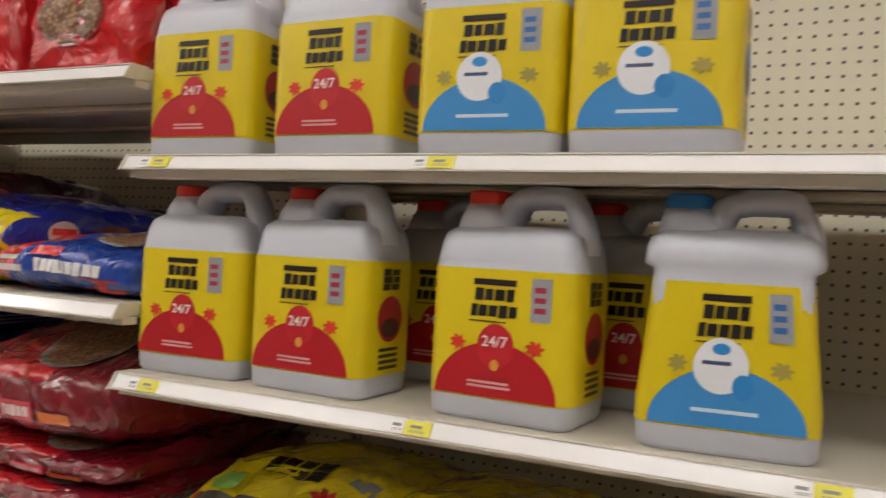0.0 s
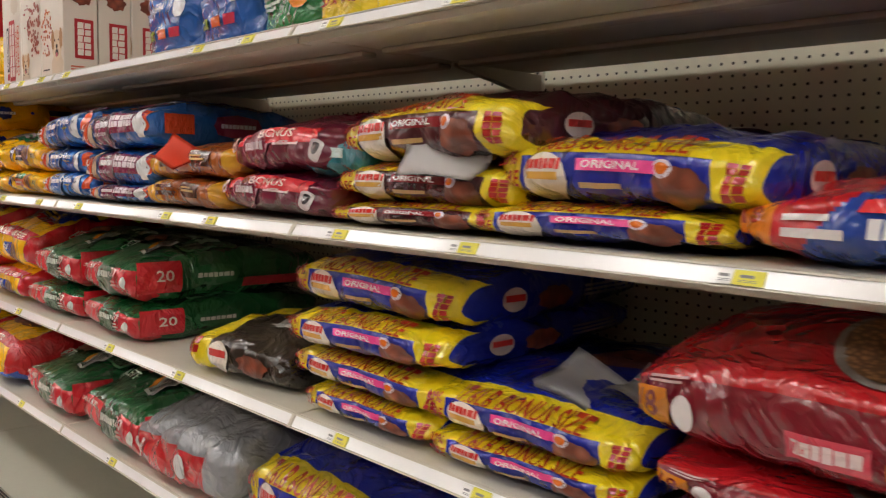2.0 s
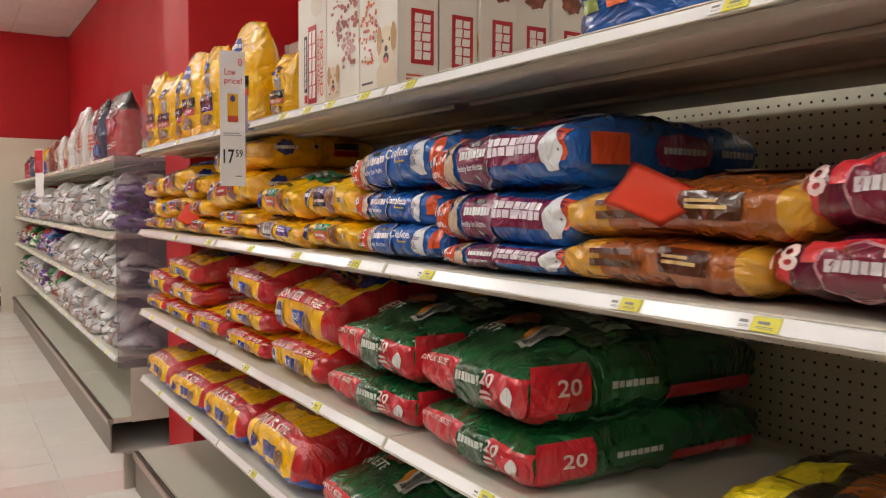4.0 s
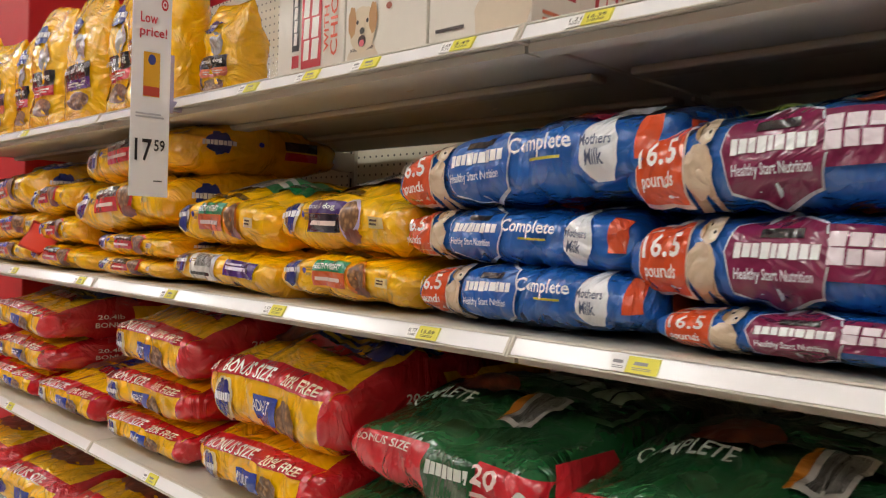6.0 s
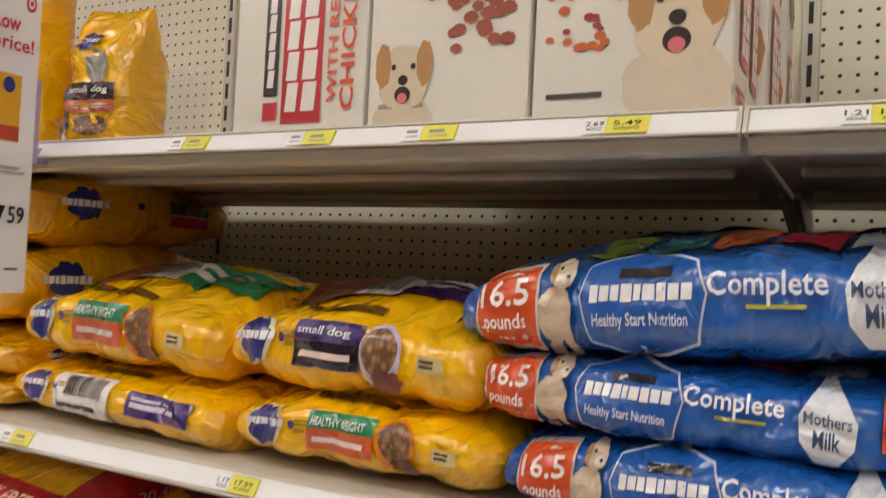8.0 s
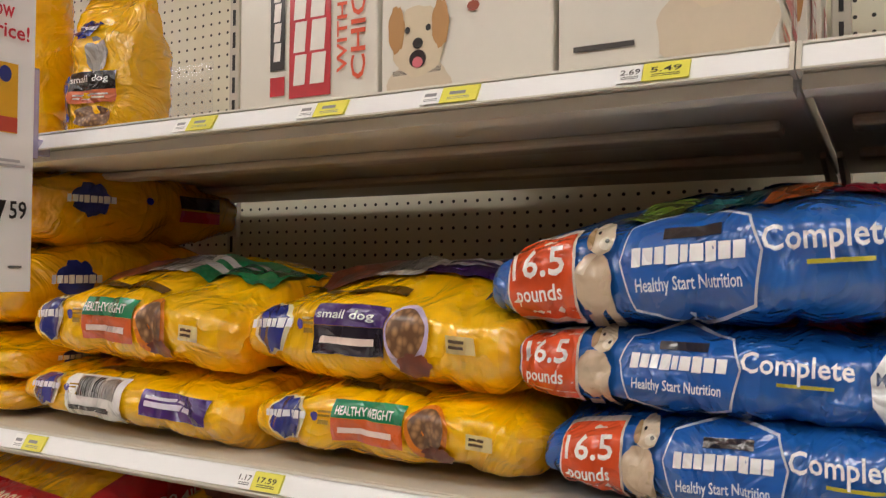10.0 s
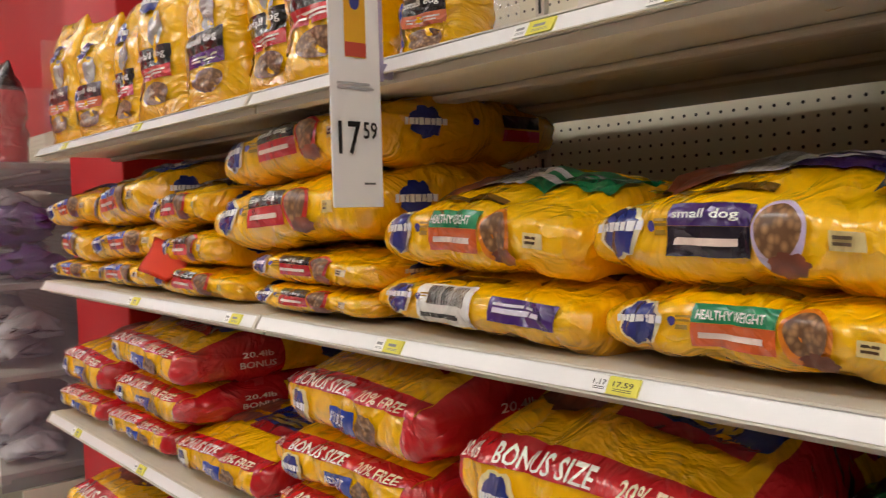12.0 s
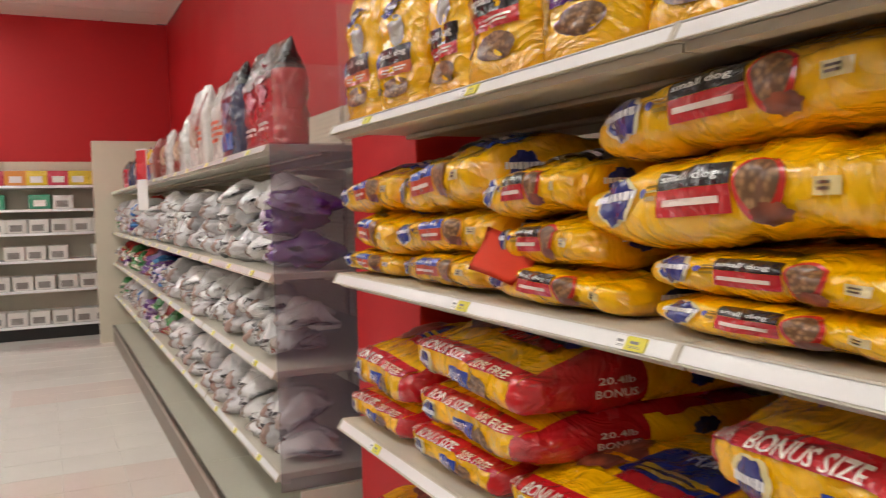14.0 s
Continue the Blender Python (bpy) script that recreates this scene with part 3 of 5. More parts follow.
B_KIB = (0.43, 0.1, 0.62)
kib_blue = lying_bag("dog_food_bag", *B_KIB, 1, ["1c2a9c", "f0d71e"], yellow_frame, kibble_print("1c2a9c", "ee4f9a", "ORIGINAL"),
                     [("back_disc", "ell", "c9b8c4", 1, 0.3, 0.1, 0.12, 0.1), ("food_picture", "ell", MEAT, 1, 0.05, 0.05, 0.4, 0.22, 0.05), ("side_panel", "rect", "2d6ea8", 1, 0, 0.33, 0.8, 0.2)],
                     "glossy blue and yellow dog food bag lying flat on shelf", "pet food bag", "blue dog food bags", side=[("side_disc", "ell", "d8c8c4", 1, -0.28, 0.0, 0.1, 0.5), ("side_mark", "rect", "d43a34", 2, -0.28, 0.03, 0.08, 0.14), ("side_food", "ell", MEAT, 1, -0.1, -0.05, 0.16, 0.5, 0.08), ("side_line", "bars", "8f86a0", 1, 0.2, 0.0, 0.3, 0.3, 3)])
kib_brown = lying_bag("dog_food_bag", *B_KIB, 2, ["4a1620", "f0d71e"], yellow_frame, kibble_print("4a1620", "8a2028", "ORIGINAL"),
                      [("food_picture", "ell", MEAT, 1, 0.05, 0.05, 0.4, 0.22, 0.05), ("side_panel", "rect", "2d5e88", 1, 0, 0.33, 0.8, 0.2)],
                      "glossy maroon and yellow dog food bag lying flat on shelf", "pet food bag", "maroon and yellow dog food bags", side=[("side_disc", "ell", "d8c8c4", 1, -0.28, 0.0, 0.1, 0.5), ("side_mark", "rect", "d43a34", 2, -0.28, 0.03, 0.08, 0.14), ("side_food", "ell", MEAT, 1, -0.1, -0.05, 0.16, 0.5, 0.08), ("side_line", "bars", "8f86a0", 1, 0.2, 0.0, 0.3, 0.3, 3)])

B_COME = (0.4, 0.09, 0.6)
come = lying_bag("dog_food_bag", *B_COME, 3, ["1c46a4", "c5222a", "f08a20"], lambda u, zf, yf: 2 if u < 0.14 and yf < -0.7 else (1 if u < 0.3 + 0.1 * zf else 0),
                 [("weight_badge", "text", "a83418", 1, -0.43, 0.1, 0.08, 0.3, "18"), ("logo", "bars", "e8e2e0", 1, -0.22, -0.05, 0.2, 0.34, 2),
                  ("flavour_flag", "rect", "d3242c", 1, 0.0, 0.2, 0.2, 0.16, 0.3), ("logo_lettering", "blocks", "f2f2f4", 1, 0.13, -0.06, 0.42, 0.22, 1, 9), ("slogan_flag", "rect", "d3242c", 1, 0.32, -0.26, 0.22, 0.18)],
                 [("kibble_window", "ell", "b9b3ac", 1, 0.2, -0.25, 0.4, 0.3), ("kibble_picture", "ell", KIBBLE, 2, 0.2, -0.25, 0.36, 0.26)],
                 "blue and red dog food bag with kibble picture lying on shelf", "pet food bag", "")

BONUS = [("weight", "text", "f4d8d2", 1, -0.4, 0.1, 0.12, 0.36, "18"), ("banner", "rect", "e0343e", 1, 0.02, 0.17, 0.72, 0.3), ("bonus_lettering", "text", "f0d0c8", 2, 0.06, 0.2, 0.3, 0.15, "BONUS"),
         ("logo_frame", "hex", "c88f98", 1, -0.17, -0.02, 0.26, 0.66), ("logo_panel", "hex", "7a1832", 2, -0.17, -0.02, 0.24, 0.6), ("logo", "blocks", "d8ccd0", 3, -0.17, 0.0, 0.2, 0.16, 1, 7),
         ("flavour_line", "bars", "e6c0c2", 1, 0.17, 0.02, 0.28, 0.14, 1), ("badge", "ell", "d9d2d2", 1, 0.37, -0.08, 0.1, 0.36), ("badge_mark", "ell", "3a3436", 2, 0.375, -0.06, 0.05, 0.18)]
B_RED = (0.42, 0.1, 0.6)
wine = lying_bag("dog_food_bag", *B_RED, 4, ["6a1430", "d8303c"], lambda u, zf, yf: 1 if u < 0.12 and yf < -0.5 else 0, BONUS, [("side_print", "bars", "a84858", 1, 0, -0.1, 0.6, 0.2, 2)],
                 "wine red dog food bag with bright red banner on shelf", "pet food bag", "wine red dog food bags", side=[("side_band", "rect", "d8303c", 1, -0.2, 0.1, 0.3, 0.5), ("side_lettering", "blocks", "e6c0c2", 2, -0.2, 0.1, 0.24, 0.2, 1, 7)])

B_OR = (0.42, 0.08, 0.5)
orange = lying_bag("dog_food_bag", *B_OR, 5, ["a85a20", "d9a02c"], lambda u, zf, yf: 1 if u < 0.3 or u > 0.93 else 0,
                   [("logo", "bars", "5a3010", 1, -0.1, 0.0, 0.3, 0.4, 2), ("flavour_panel", "rect", "4a2410", 1, 0.22, 0.05, 0.22, 0.4), ("flavour_line", "bars", "d8b878", 2, 0.22, 0.05, 0.16, 0.2, 2)],
                   [("picture", "ell", KIBBLE, 1, 0.1, -0.1, 0.3, 0.3)], "orange and brown dog food bag lying on shelf", "pet food bag", "orange dog food bags")


def puppy(panel, words, seed, label, group):
    front = [("weight_frame", "rect", "e9dccf", 1, -0.362, 0.0, 0.15, 0.76), ("weight_badge", "rect", "e0562a", 2, -0.362, 0.0, 0.14, 0.69),
             ("weight", "text", "f6efe8", 3, -0.36, 0.1, 0.112, 0.28, "16.5"), ("weight_unit", "text", "f6efe8", 3, -0.36, -0.17, 0.095, 0.15, "pounds"),
             ("dog_body", "ell", "cdb79c", 2, -0.25, -0.1, 0.075, 0.44, 0.04), ("dog_leg", "rect", "d2bd9f", 2, -0.222, -0.3, 0.02, 0.4, -0.1), ("dog_leg", "rect", "c2a988", 2, -0.263, -0.32, 0.03, 0.16),
             ("dog_head", "ell", "dcc9ae", 3, -0.232, 0.24, 0.05, 0.3, 0.03), ("dog_ear", "ell", "a98a62", 4, -0.252, 0.25, 0.016, 0.2), ("dog_muzzle", "ell", "ece0cc", 4, -0.222, 0.19, 0.024, 0.12), ("dog_nose", "ell", "2a2220", 5, -0.218, 0.21, 0.008, 0.04), ("dog_eye", "ell", "2a2220", 5, -0.236, 0.29, 0.006, 0.03),
             ("logo_frame", "hex", "dfe6f0", 1, -0.07, 0.0, 0.25, 0.84), ("logo_panel", "hex", panel, 2, -0.07, 0.0, 0.242, 0.79),
             ("brand_bar", "rect", "2a2428", 3, -0.06, 0.2, 0.1, 0.09), ("logo", "blocks", "f2f2f4", 3, -0.07, 0.03, 0.2, 0.16, 1, 9),
             ("slogan", "text", "e6ecf4", 3, -0.07, -0.16, 0.18, 0.1, "Healthy Start Nutrition")]
    if words:
        front += [("name_lettering", "text", "f4f4f6", 2, 0.155, 0.06, 0.2, 0.27, words), ("underline", "rect", "b8b43a", 2, 0.17, -0.08, 0.1, 0.025),
                  ("milk_drop", "drop", "eceff2", 1, 0.335, 0.04, 0.115, 0.72), ("drop_lettering", "text", "3c4c6c", 2, 0.335, 0.04, 0.09, 0.13, "Mothers"), ("drop_lettering", "text", "3c4c6c", 2, 0.335, -0.12, 0.05, 0.13, "Milk")]
    else:
        front += [("name_band", "rect", panel, 1, 0.23, 0.06, 0.46, 0.46), ("name_lettering", "blocks", "e9dce4", 2, 0.2, 0.08, 0.32, 0.3, 2, 8), ("milk_drop", "drop", "eceff2", 2, 0.42, 0.02, 0.1, 0.6)]
    front += [("end_badge", "rect", "d8522a", 1, 0.455, 0.08, 0.045, 0.5)]
    top = [("feature_tile", "rect", c, 1, -0.16 + 0.13 * k, -0.33, 0.11, 0.13, 0.3) for k, c in enumerate(("8aa84a", "4a9aa0", "e07a42", "d83a58", "c2cad4"))]
    top += [("top_panel", "rect", panel if not words else "1c4f94", 1, 0, 0.05, 0.8, 0.4)]
    return lying_bag("puppy_food_bag", 0.56, 0.11, 0.5, seed, ["1f62b4", "1a4f98"], lambda u, zf, yf: 0, front, top, label, "pet food bag", group, lump=0.0065, side=[("side_badge", "rect", "d8522a", 1, -0.34, 0, 0.16, 0.56), ("side_logo", "hex", panel, 1, 0.0, 0, 0.3, 0.7), ("side_lettering", "blocks", "c9d4e4", 2, 0.0, 0, 0.22, 0.14, 1, 9), ("side_name", "blocks", "c9d4e4", 1, 0.3, 0, 0.2, 0.16, 1, 8)])


B_PUP = (0.56, 0.11, 0.5)
pup_blue = puppy("1c5cae", "Complete", 6, "bright blue puppy food bag with orange weight badge on shelf", "blue puppy food bags")
pup_blue2 = puppy("1c5cae", "Complete", 36, "bright blue puppy food bag with orange weight badge on shelf", "blue puppy food bags")
pup_wine = puppy("7a1f48", None, 7, "blue puppy food bag with maroon logo panel on shelf", "maroon panel puppy food bags")


def yellow_bag(seed, panel1, panel2, food, label, group, code=False, side=False):
    front = [("logo_glow", "ell", "f0e4b8", 1, -0.31, 0.03, 0.17, 0.56, 0.05), ("logo_rosette", "ell", "232f7c", 2, -0.31, 0.03, 0.14, 0.52, 0.09), ("logo", "blocks", "eeeef2", 3, -0.31, 0.03, 0.18, 0.13, 1, 8)]
    if code:
        front += [("code_label", "rect", "e9e6e0", 1, -0.06, 0.0, 0.28, 0.6), ("barcode", "barcode", "1c1a1a", 2, -0.04, 0.1, 0.2, 0.34), ("number_line", "bars", "2c2a2a", 2, -0.06, -0.2, 0.22, 0.1, 1),
                  ("flavour_panel", "rect", panel1, 1, 0.28, 0.02, 0.26, 0.36), ("flavour_line", "bars", "e0d8ec", 2, 0.28, 0.02, 0.22, 0.2, 2)]
    else:
        front += [("flavour_panel", "rect", panel1, 1, -0.01, 0.14, 0.25, 0.27), ("flavour_lettering", "text", "eef2ee", 2, -0.01, 0.14, 0.2, 0.13, "HEALTHY WEIGHT" if panel1 == "1c8a5a" else "small dog"),
                  ("flavour_band", "rect", panel2, 1, -0.01, -0.1, 0.25, 0.2), ("flavour_line", "bars", "f2dcd0", 2, -0.01, -0.1, 0.2, 0.09, 1),
                  ("picture_ring", "ell", food, 1, 0.19, 0.02, 0.14, 0.6), ("kibble_picture", "ell", KIBBLE, 2, 0.19, 0.04, 0.115, 0.48), ("meat_picture", "ell", MEAT, 3, 0.22, -0.22, 0.1, 0.16, 0.1), ("food_tag", "rect", "e6d090", 1, 0.35, -0.05, 0.08, 0.13), ("tag_line", "bars", "5a4630", 2, 0.35, -0.05, 0.06, 0.08, 2)]
    front += [("origin_mark", "ell", "4a3f8a", 1, -0.195, 0.02, 0.025, 0.12), ("origin_line", "bars", "a8841c", 1, -0.158, 0.02, 0.05, 0.2, 3), ("weight_line", "bars", "6a4a10", 1, 0.0, 0.4, 0.34, 0.06, 1)]
    top = [("food_picture", "ell", MEAT, 1, -0.22, -0.22, 0.34, 0.26, 0.06), ("parsley", "ell", "4f8a34", 2, -0.36, -0.3, 0.08, 0.06, 0.2), ("flavour_panel", "rect", panel1, 1, 0.24, -0.2, 0.42, 0.2, 0.2),
           ("flavour_line", "bars", "e8e4ee", 2, 0.24, -0.2, 0.32, 0.1, 2), ("code_label", "rect", "dcd8d2", 2, 0.0, -0.24, 0.18, 0.16), ("barcode", "barcode", "1c1a1a", 3, 0.0, -0.24, 0.14, 0.12)]
    return lying_bag("dog_food_bag", 0.42, 0.11, 0.45, seed, ["fbc000", "f2b202"], lambda u, zf, yf: 1 if u < 0.04 or u > 0.95 else 0, front, top, label, "pet food bag", group, lump=0.009, crown=0.56, side=[("side_rosette", "ell", "232f7c", 1, -0.3, 0, 0.13, 0.6, 0.09), ("side_logo", "blocks", "eeeef2", 2, -0.3, 0, 0.17, 0.15, 1, 8), ("origin_mark", "ell", "3a3f9a", 1, -0.08, 0.05, 0.03, 0.14), ("side_panel", "rect", "2a1c1a", 1, 0.16, 0.1, 0.2, 0.26), ("side_band", "rect", panel2, 1, 0.16, -0.18, 0.2, 0.22)])


B_YEL = (0.42, 0.11, 0.45)
yel_green = yellow_bag(8, "1c8a5a", "d8622a", "e08020", "yellow dog food bag with green flavour panel on shelf", "yellow dog food bags")
yel_purple = yellow_bag(9, "43246c", "1c1626", "c9b8d8", "yellow dog food bag with purple flavour panel on shelf", "yellow dog food bags")
yel_code = yellow_bag(10, "43246c", "1c1626", "c9b8d8", "yellow dog food bag showing its barcode label on shelf", "yellow dog food bags", code=True)
yel_small = yellow_bag(11, "241a18", "c8282c", "d2362c", "yellow small-breed dog food bag with black panel on shelf", "yellow dog food bags")
yel_small2 = yellow_bag(41, "241a18", "c8282c", "d2362c", "yellow small-breed dog food bag with black panel on shelf", "yellow dog food bags")
yel_blue2 = yellow_bag(42, "2c4fb0", "c8482c", "d98a2c", "yellow dog food bag with small blue panel on shelf", "yellow dog food bags")
yel_blue = yellow_bag(12, "2c4fb0", "c8482c", "d98a2c", "yellow dog food bag with small blue panel on shelf", "yellow dog food bags")


def bonus_bag(seed):
    front = [("banner", "rect", "c81c24", 1, -0.02, 0.25, 0.94, 0.26), ("weight", "text", "f4e4d4", 2, -0.39, 0.25, 0.11, 0.15, "20.4lb"), ("banner_lettering", "text", "f6ece0", 2, -0.09, 0.25, 0.36, 0.17, "BONUS SIZE"),
             ("free_lettering", "text", "f0d8b8", 2, 0.28, 0.25, 0.22, 0.14, "20% FREE"), ("logo_glow", "ell", "f0dc9c", 1, -0.25, -0.14, 0.16, 0.42, 0.05), ("logo_rosette", "ell", "232f7c", 2, -0.25, -0.14, 0.11, 0.34, 0.09),
             ("logo", "blocks", "eeeef2", 3, -0.25, -0.14, 0.13, 0.08, 1, 8), ("age_panel", "rect", "23409c", 1, 0.06, -0.16, 0.16, 0.22), ("age_lettering", "text", "f0f0f4", 2, 0.05, -0.13, 0.12, 0.1, "ADULT"),
             ("flavour_band", "rect", "b8262a", 1, 0.06, -0.3, 0.14, 0.07), ("kibble_picture", "ell", KIBBLE, 1, 0.21, -0.2, 0.13, 0.34, 0.05)]
    top = [("food_picture", "ell", MEAT, 1, -0.2, -0.2, 0.36, 0.24, 0.08), ("panel", "rect", "1d2f78", 1, 0.22, -0.16, 0.46, 0.24, 0.2), ("panel_lettering", "text", "dfe2ee", 2, 0.28, -0.1, 0.26, 0.09, "ADULT"),
           ("panel_line", "bars", "c8a838", 2, 0.2, -0.23, 0.38, 0.07, 2), ("flavour_band", "rect", "a81c22", 2, 0.2, -0.3, 0.4, 0.05)]
    return lying_bag("dog_food_bag", 0.44, 0.13, 0.55, seed, ["fabc00", "c41a22"], lambda u, zf, yf: 1 if u < 0.05 or u > 0.95 or u > 0.9 and zf < 0.4 else 0, front, top,
                     "yellow and red bonus size dog food bag on shelf", "pet food bag", "yellow and red dog food bags", crown=0.5,
                     side=[("side_lettering", "text", "f0d8d0", 1, -0.2, 0.16, 0.13, 0.16, "20.4lb"), ("side_lettering", "text", "f0d8d0", 1, -0.2, -0.12, 0.15, 0.18, "BONUS"), ("side_panel", "rect", "fabc00", 1, 0.2, 0, 0.56, 0.95), ("side_rosette", "ell", "232f7c", 2, 0.14, 0, 0.11, 0.5, 0.09)])


B_BON = (0.44, 0.13, 0.55)
bonus, bonus2 = bonus_bag(13), bonus_bag(43)

B_GRN = (0.45, 0.12, 0.6)
green = lying_bag("dog_food_bag", *B_GRN, 14, ["1c5a30", "cc2430"], lambda u, zf, yf: 1 if yf < -0.8 and -0.9 < zf < 0.5 and not 0.52 < u < 0.74 else 0,
                  [("weight", "text", "eac8c4", 1, 0.3, 0.08, 0.12, 0.26, "20"), ("banner_lettering", "text", "e8ccc4", 1, -0.22, 0.12, 0.32, 0.14, "BONUS SIZE"),
                   ("logo_panel", "hex", "174c28", 1, 0.13, -0.04, 0.24, 0.6), ("logo", "blocks", "d6dcd2", 2, 0.13, -0.02, 0.19, 0.14, 1, 7), ("badge", "ell", "ddd8d4", 1, 0.44, -0.1, 0.06, 0.24), ("small_line", "bars", "d8b0a8", 1, 0.3, -0.16, 0.12, 0.12, 2)],
                  [("logo_frame", "rect", "5c8a66", 1, 0.16, -0.08, 0.6, 0.26), ("logo_panel", "rect", "174c28", 2, 0.16, -0.08, 0.575, 0.235), ("logo", "blocks", "a8bca8", 3, 0.16, -0.06, 0.5, 0.1, 1, 7),
                   ("food_picture", "ell", MEAT, 3, -0.1, -0.21, 0.3, 0.12, 0.1), ("name_lettering", "text", "d9e2d8", 1, -0.2, -0.31, 0.34, 0.045, "COMPLETE"),
                   ("code_label", "rect", "d9d6d0", 3, 0.2, -0.26, 0.16, 0.16), ("barcode", "barcode", "1c1a1a", 4, 0.22, -0.26, 0.1, 0.13), ("code_strip", "rect", "d8882c", 4, 0.13, -0.26, 0.03, 0.16)],
                  "dark green and red dog food bag lying on shelf", "pet food bag", "green dog food bags", crown=0.5,
                  side=[("side_banner", "rect", "cc2430", 1, -0.36, 0, 0.2, 0.96), ("side_weight", "text", "eac8c4", 2, -0.34, 0.05, 0.08, 0.34, "20"), ("side_logo", "hex", "2f6a40", 1, -0.1, 0, 0.24, 0.7), ("side_lettering", "blocks", "d6dcd2", 2, -0.1, 0, 0.18, 0.16, 1, 7), ("side_band", "rect", "cc2430", 1, 0.22, -0.3, 0.36, 0.3)])

B_BIG = (0.42, 0.17, 0.6)
crimson = lying_bag("dog_food_bag", *B_BIG, 15, ["7c1424", "b81c24"], lambda u, zf, yf: 1 if zf > 0.2 and u < 0.7 else 0,
                    [("weight_badge", "rect", "e08a24", 1, -0.42, -0.16, 0.12, 0.3), ("weight", "text", "7a2414", 2, -0.42, -0.13, 0.07, 0.2, "18"), ("badge", "ell", "e0d8d8", 1, -0.31, -0.16, 0.07, 0.24),
                     ("brand_panel", "rect", "d8485a", 1, 0.06, -0.2, 0.2, 0.16), ("brand", "blocks", "ecd0d0", 2, 0.06, -0.2, 0.17, 0.1, 1, 6), ("flavour_line", "bars", "d8702c", 1, 0.27, -0.22, 0.16, 0.16, 1), ("slogan", "bars", "d8b0b0", 1, -0.36, 0.12, 0.14, 0.14, 2)],
                    [("window_rim", "ell", "9a938c", 1, 0.16, -0.3, 0.36, 0.32), ("kibble_window", "ell", KIBBLE, 2, 0.16, -0.3, 0.32, 0.28)],
                    "shiny crimson dog food bag with kibble window on shelf", "pet food bag", "crimson dog food bags", lump=0.009, crown=0.5)
B_BLK = (0.38, 0.1, 0.5)
dark = lying_bag("dog_food_bag", *B_BLK, 16, ["2a2018", "ecd21e", "b86420"], lambda u, zf, yf: 1 if u < 0.3 and yf < 0.2 else (2 if yf > -0.4 and zf > 0 and u > 0.4 else 0),
                 [("lettering", "blocks", "b3261c", 1, -0.38, 0.1, 0.16, 0.4, 2, 3), ("logo_disc", "ell", "e8dccc", 1, -0.1, -0.05, 0.2, 0.6), ("logo", "rect", "d43a34", 2, -0.1, 0.0, 0.16, 0.14), ("food_picture", "ell", MEAT, 1, 0.2, -0.1, 0.24, 0.4, 0.1)],
                 [("code_label", "rect", "d8d4ce", 1, 0.2, -0.2, 0.3, 0.2)], "black and yellow dog food bag slumped on shelf", "pet food bag", "", lump=0.012)
B_BOT = (0.46, 0.19, 0.5)
trimmed = lying_bag("dog_food_bag", *B_BOT, 17, ["fabc00", "c41a22", "2a52b4"], lambda u, zf, yf: 2 if zf < -0.5 and yf < -0.5 else (1 if zf > 0.55 and yf < -0.8 or u < 0.06 or u > 0.92 else 0),
                    [("banner_lettering", "text", "f4e4d4", 1, -0.02, 0.35, 0.5, 0.1, "BONUS SIZE"), ("logo_rosette", "ell", "232f7c", 1, -0.22, -0.02, 0.12, 0.28, 0.09), ("age_panel", "rect", "3f4a8c", 1, 0.06, -0.04, 0.2, 0.2), ("kibble_picture", "ell", KIBBLE, 1, 0.25, -0.06, 0.14, 0.26, 0.05)],
                    [("food_picture", "ell", MEAT, 1, 0, -0.2, 0.5, 0.2, 0.08)], "yellow dog food bag with blue trim on low shelf", "pet food bag", "blue trimmed dog food bags", lump=0.012)
silver = lying_bag("dog_food_bag", *B_BOT, 18, ["8f9196", "c41a22"], lambda u, zf, yf: 1 if zf < 0.2 and yf < -0.4 and u < 0.8 or u < 0.1 else 0,
                   [("weight", "text", "f0d8d4", 1, -0.36, -0.1, 0.14, 0.26, "46"), ("badge", "ell", "d8d4d4", 1, 0.1, -0.1, 0.1, 0.3)], [("print", "ell", "2c2a2c", 1, 0.2, -0.1, 0.2, 0.12)],
                   "silver and red dog food bag on low shelf", "pet food bag", "", lump=0.012)
B_LIT = (0.36, 0.26, 0.5)
litter_bag = lying_bag("litter_bag", *B_LIT, 19, ["e6cf1c", "55524e", "c6242a"], lambda u, zf, yf: 1 if zf > 0.15 and yf < -0.7 and 0.15 < u < 0.85 else (2 if yf < -0.7 and 0.12 < u < 0.88 else 0),
                       [("red_dome", "ell", "c6242a", 1, 0.0, 0.02, 0.5, 0.3)],
                       [("logo", "blocks", "1c1a1a", 1, 0.02, -0.2, 0.36, 0.12, 2, 4), ("mark", "ell", "8ac45a", 1, -0.24, -0.33, 0.18, 0.1), ("cat_mark", "ell", "c6242a", 1, 0.28, -0.33, 0.12, 0.08, 0.3), ("label_tag", "rect", "8a8a8c", 1, 0.38, -0.2, 0.12, 0.06)],
                       "yellow cat litter bag slumped on lower shelf", "litter bag", "yellow litter bags", lump=0.014)


TWIN = {bonus.name: bonus2, yel_small.name: yel_small2, yel_blue.name: yel_blue2, pup_blue.name: pup_blue2}


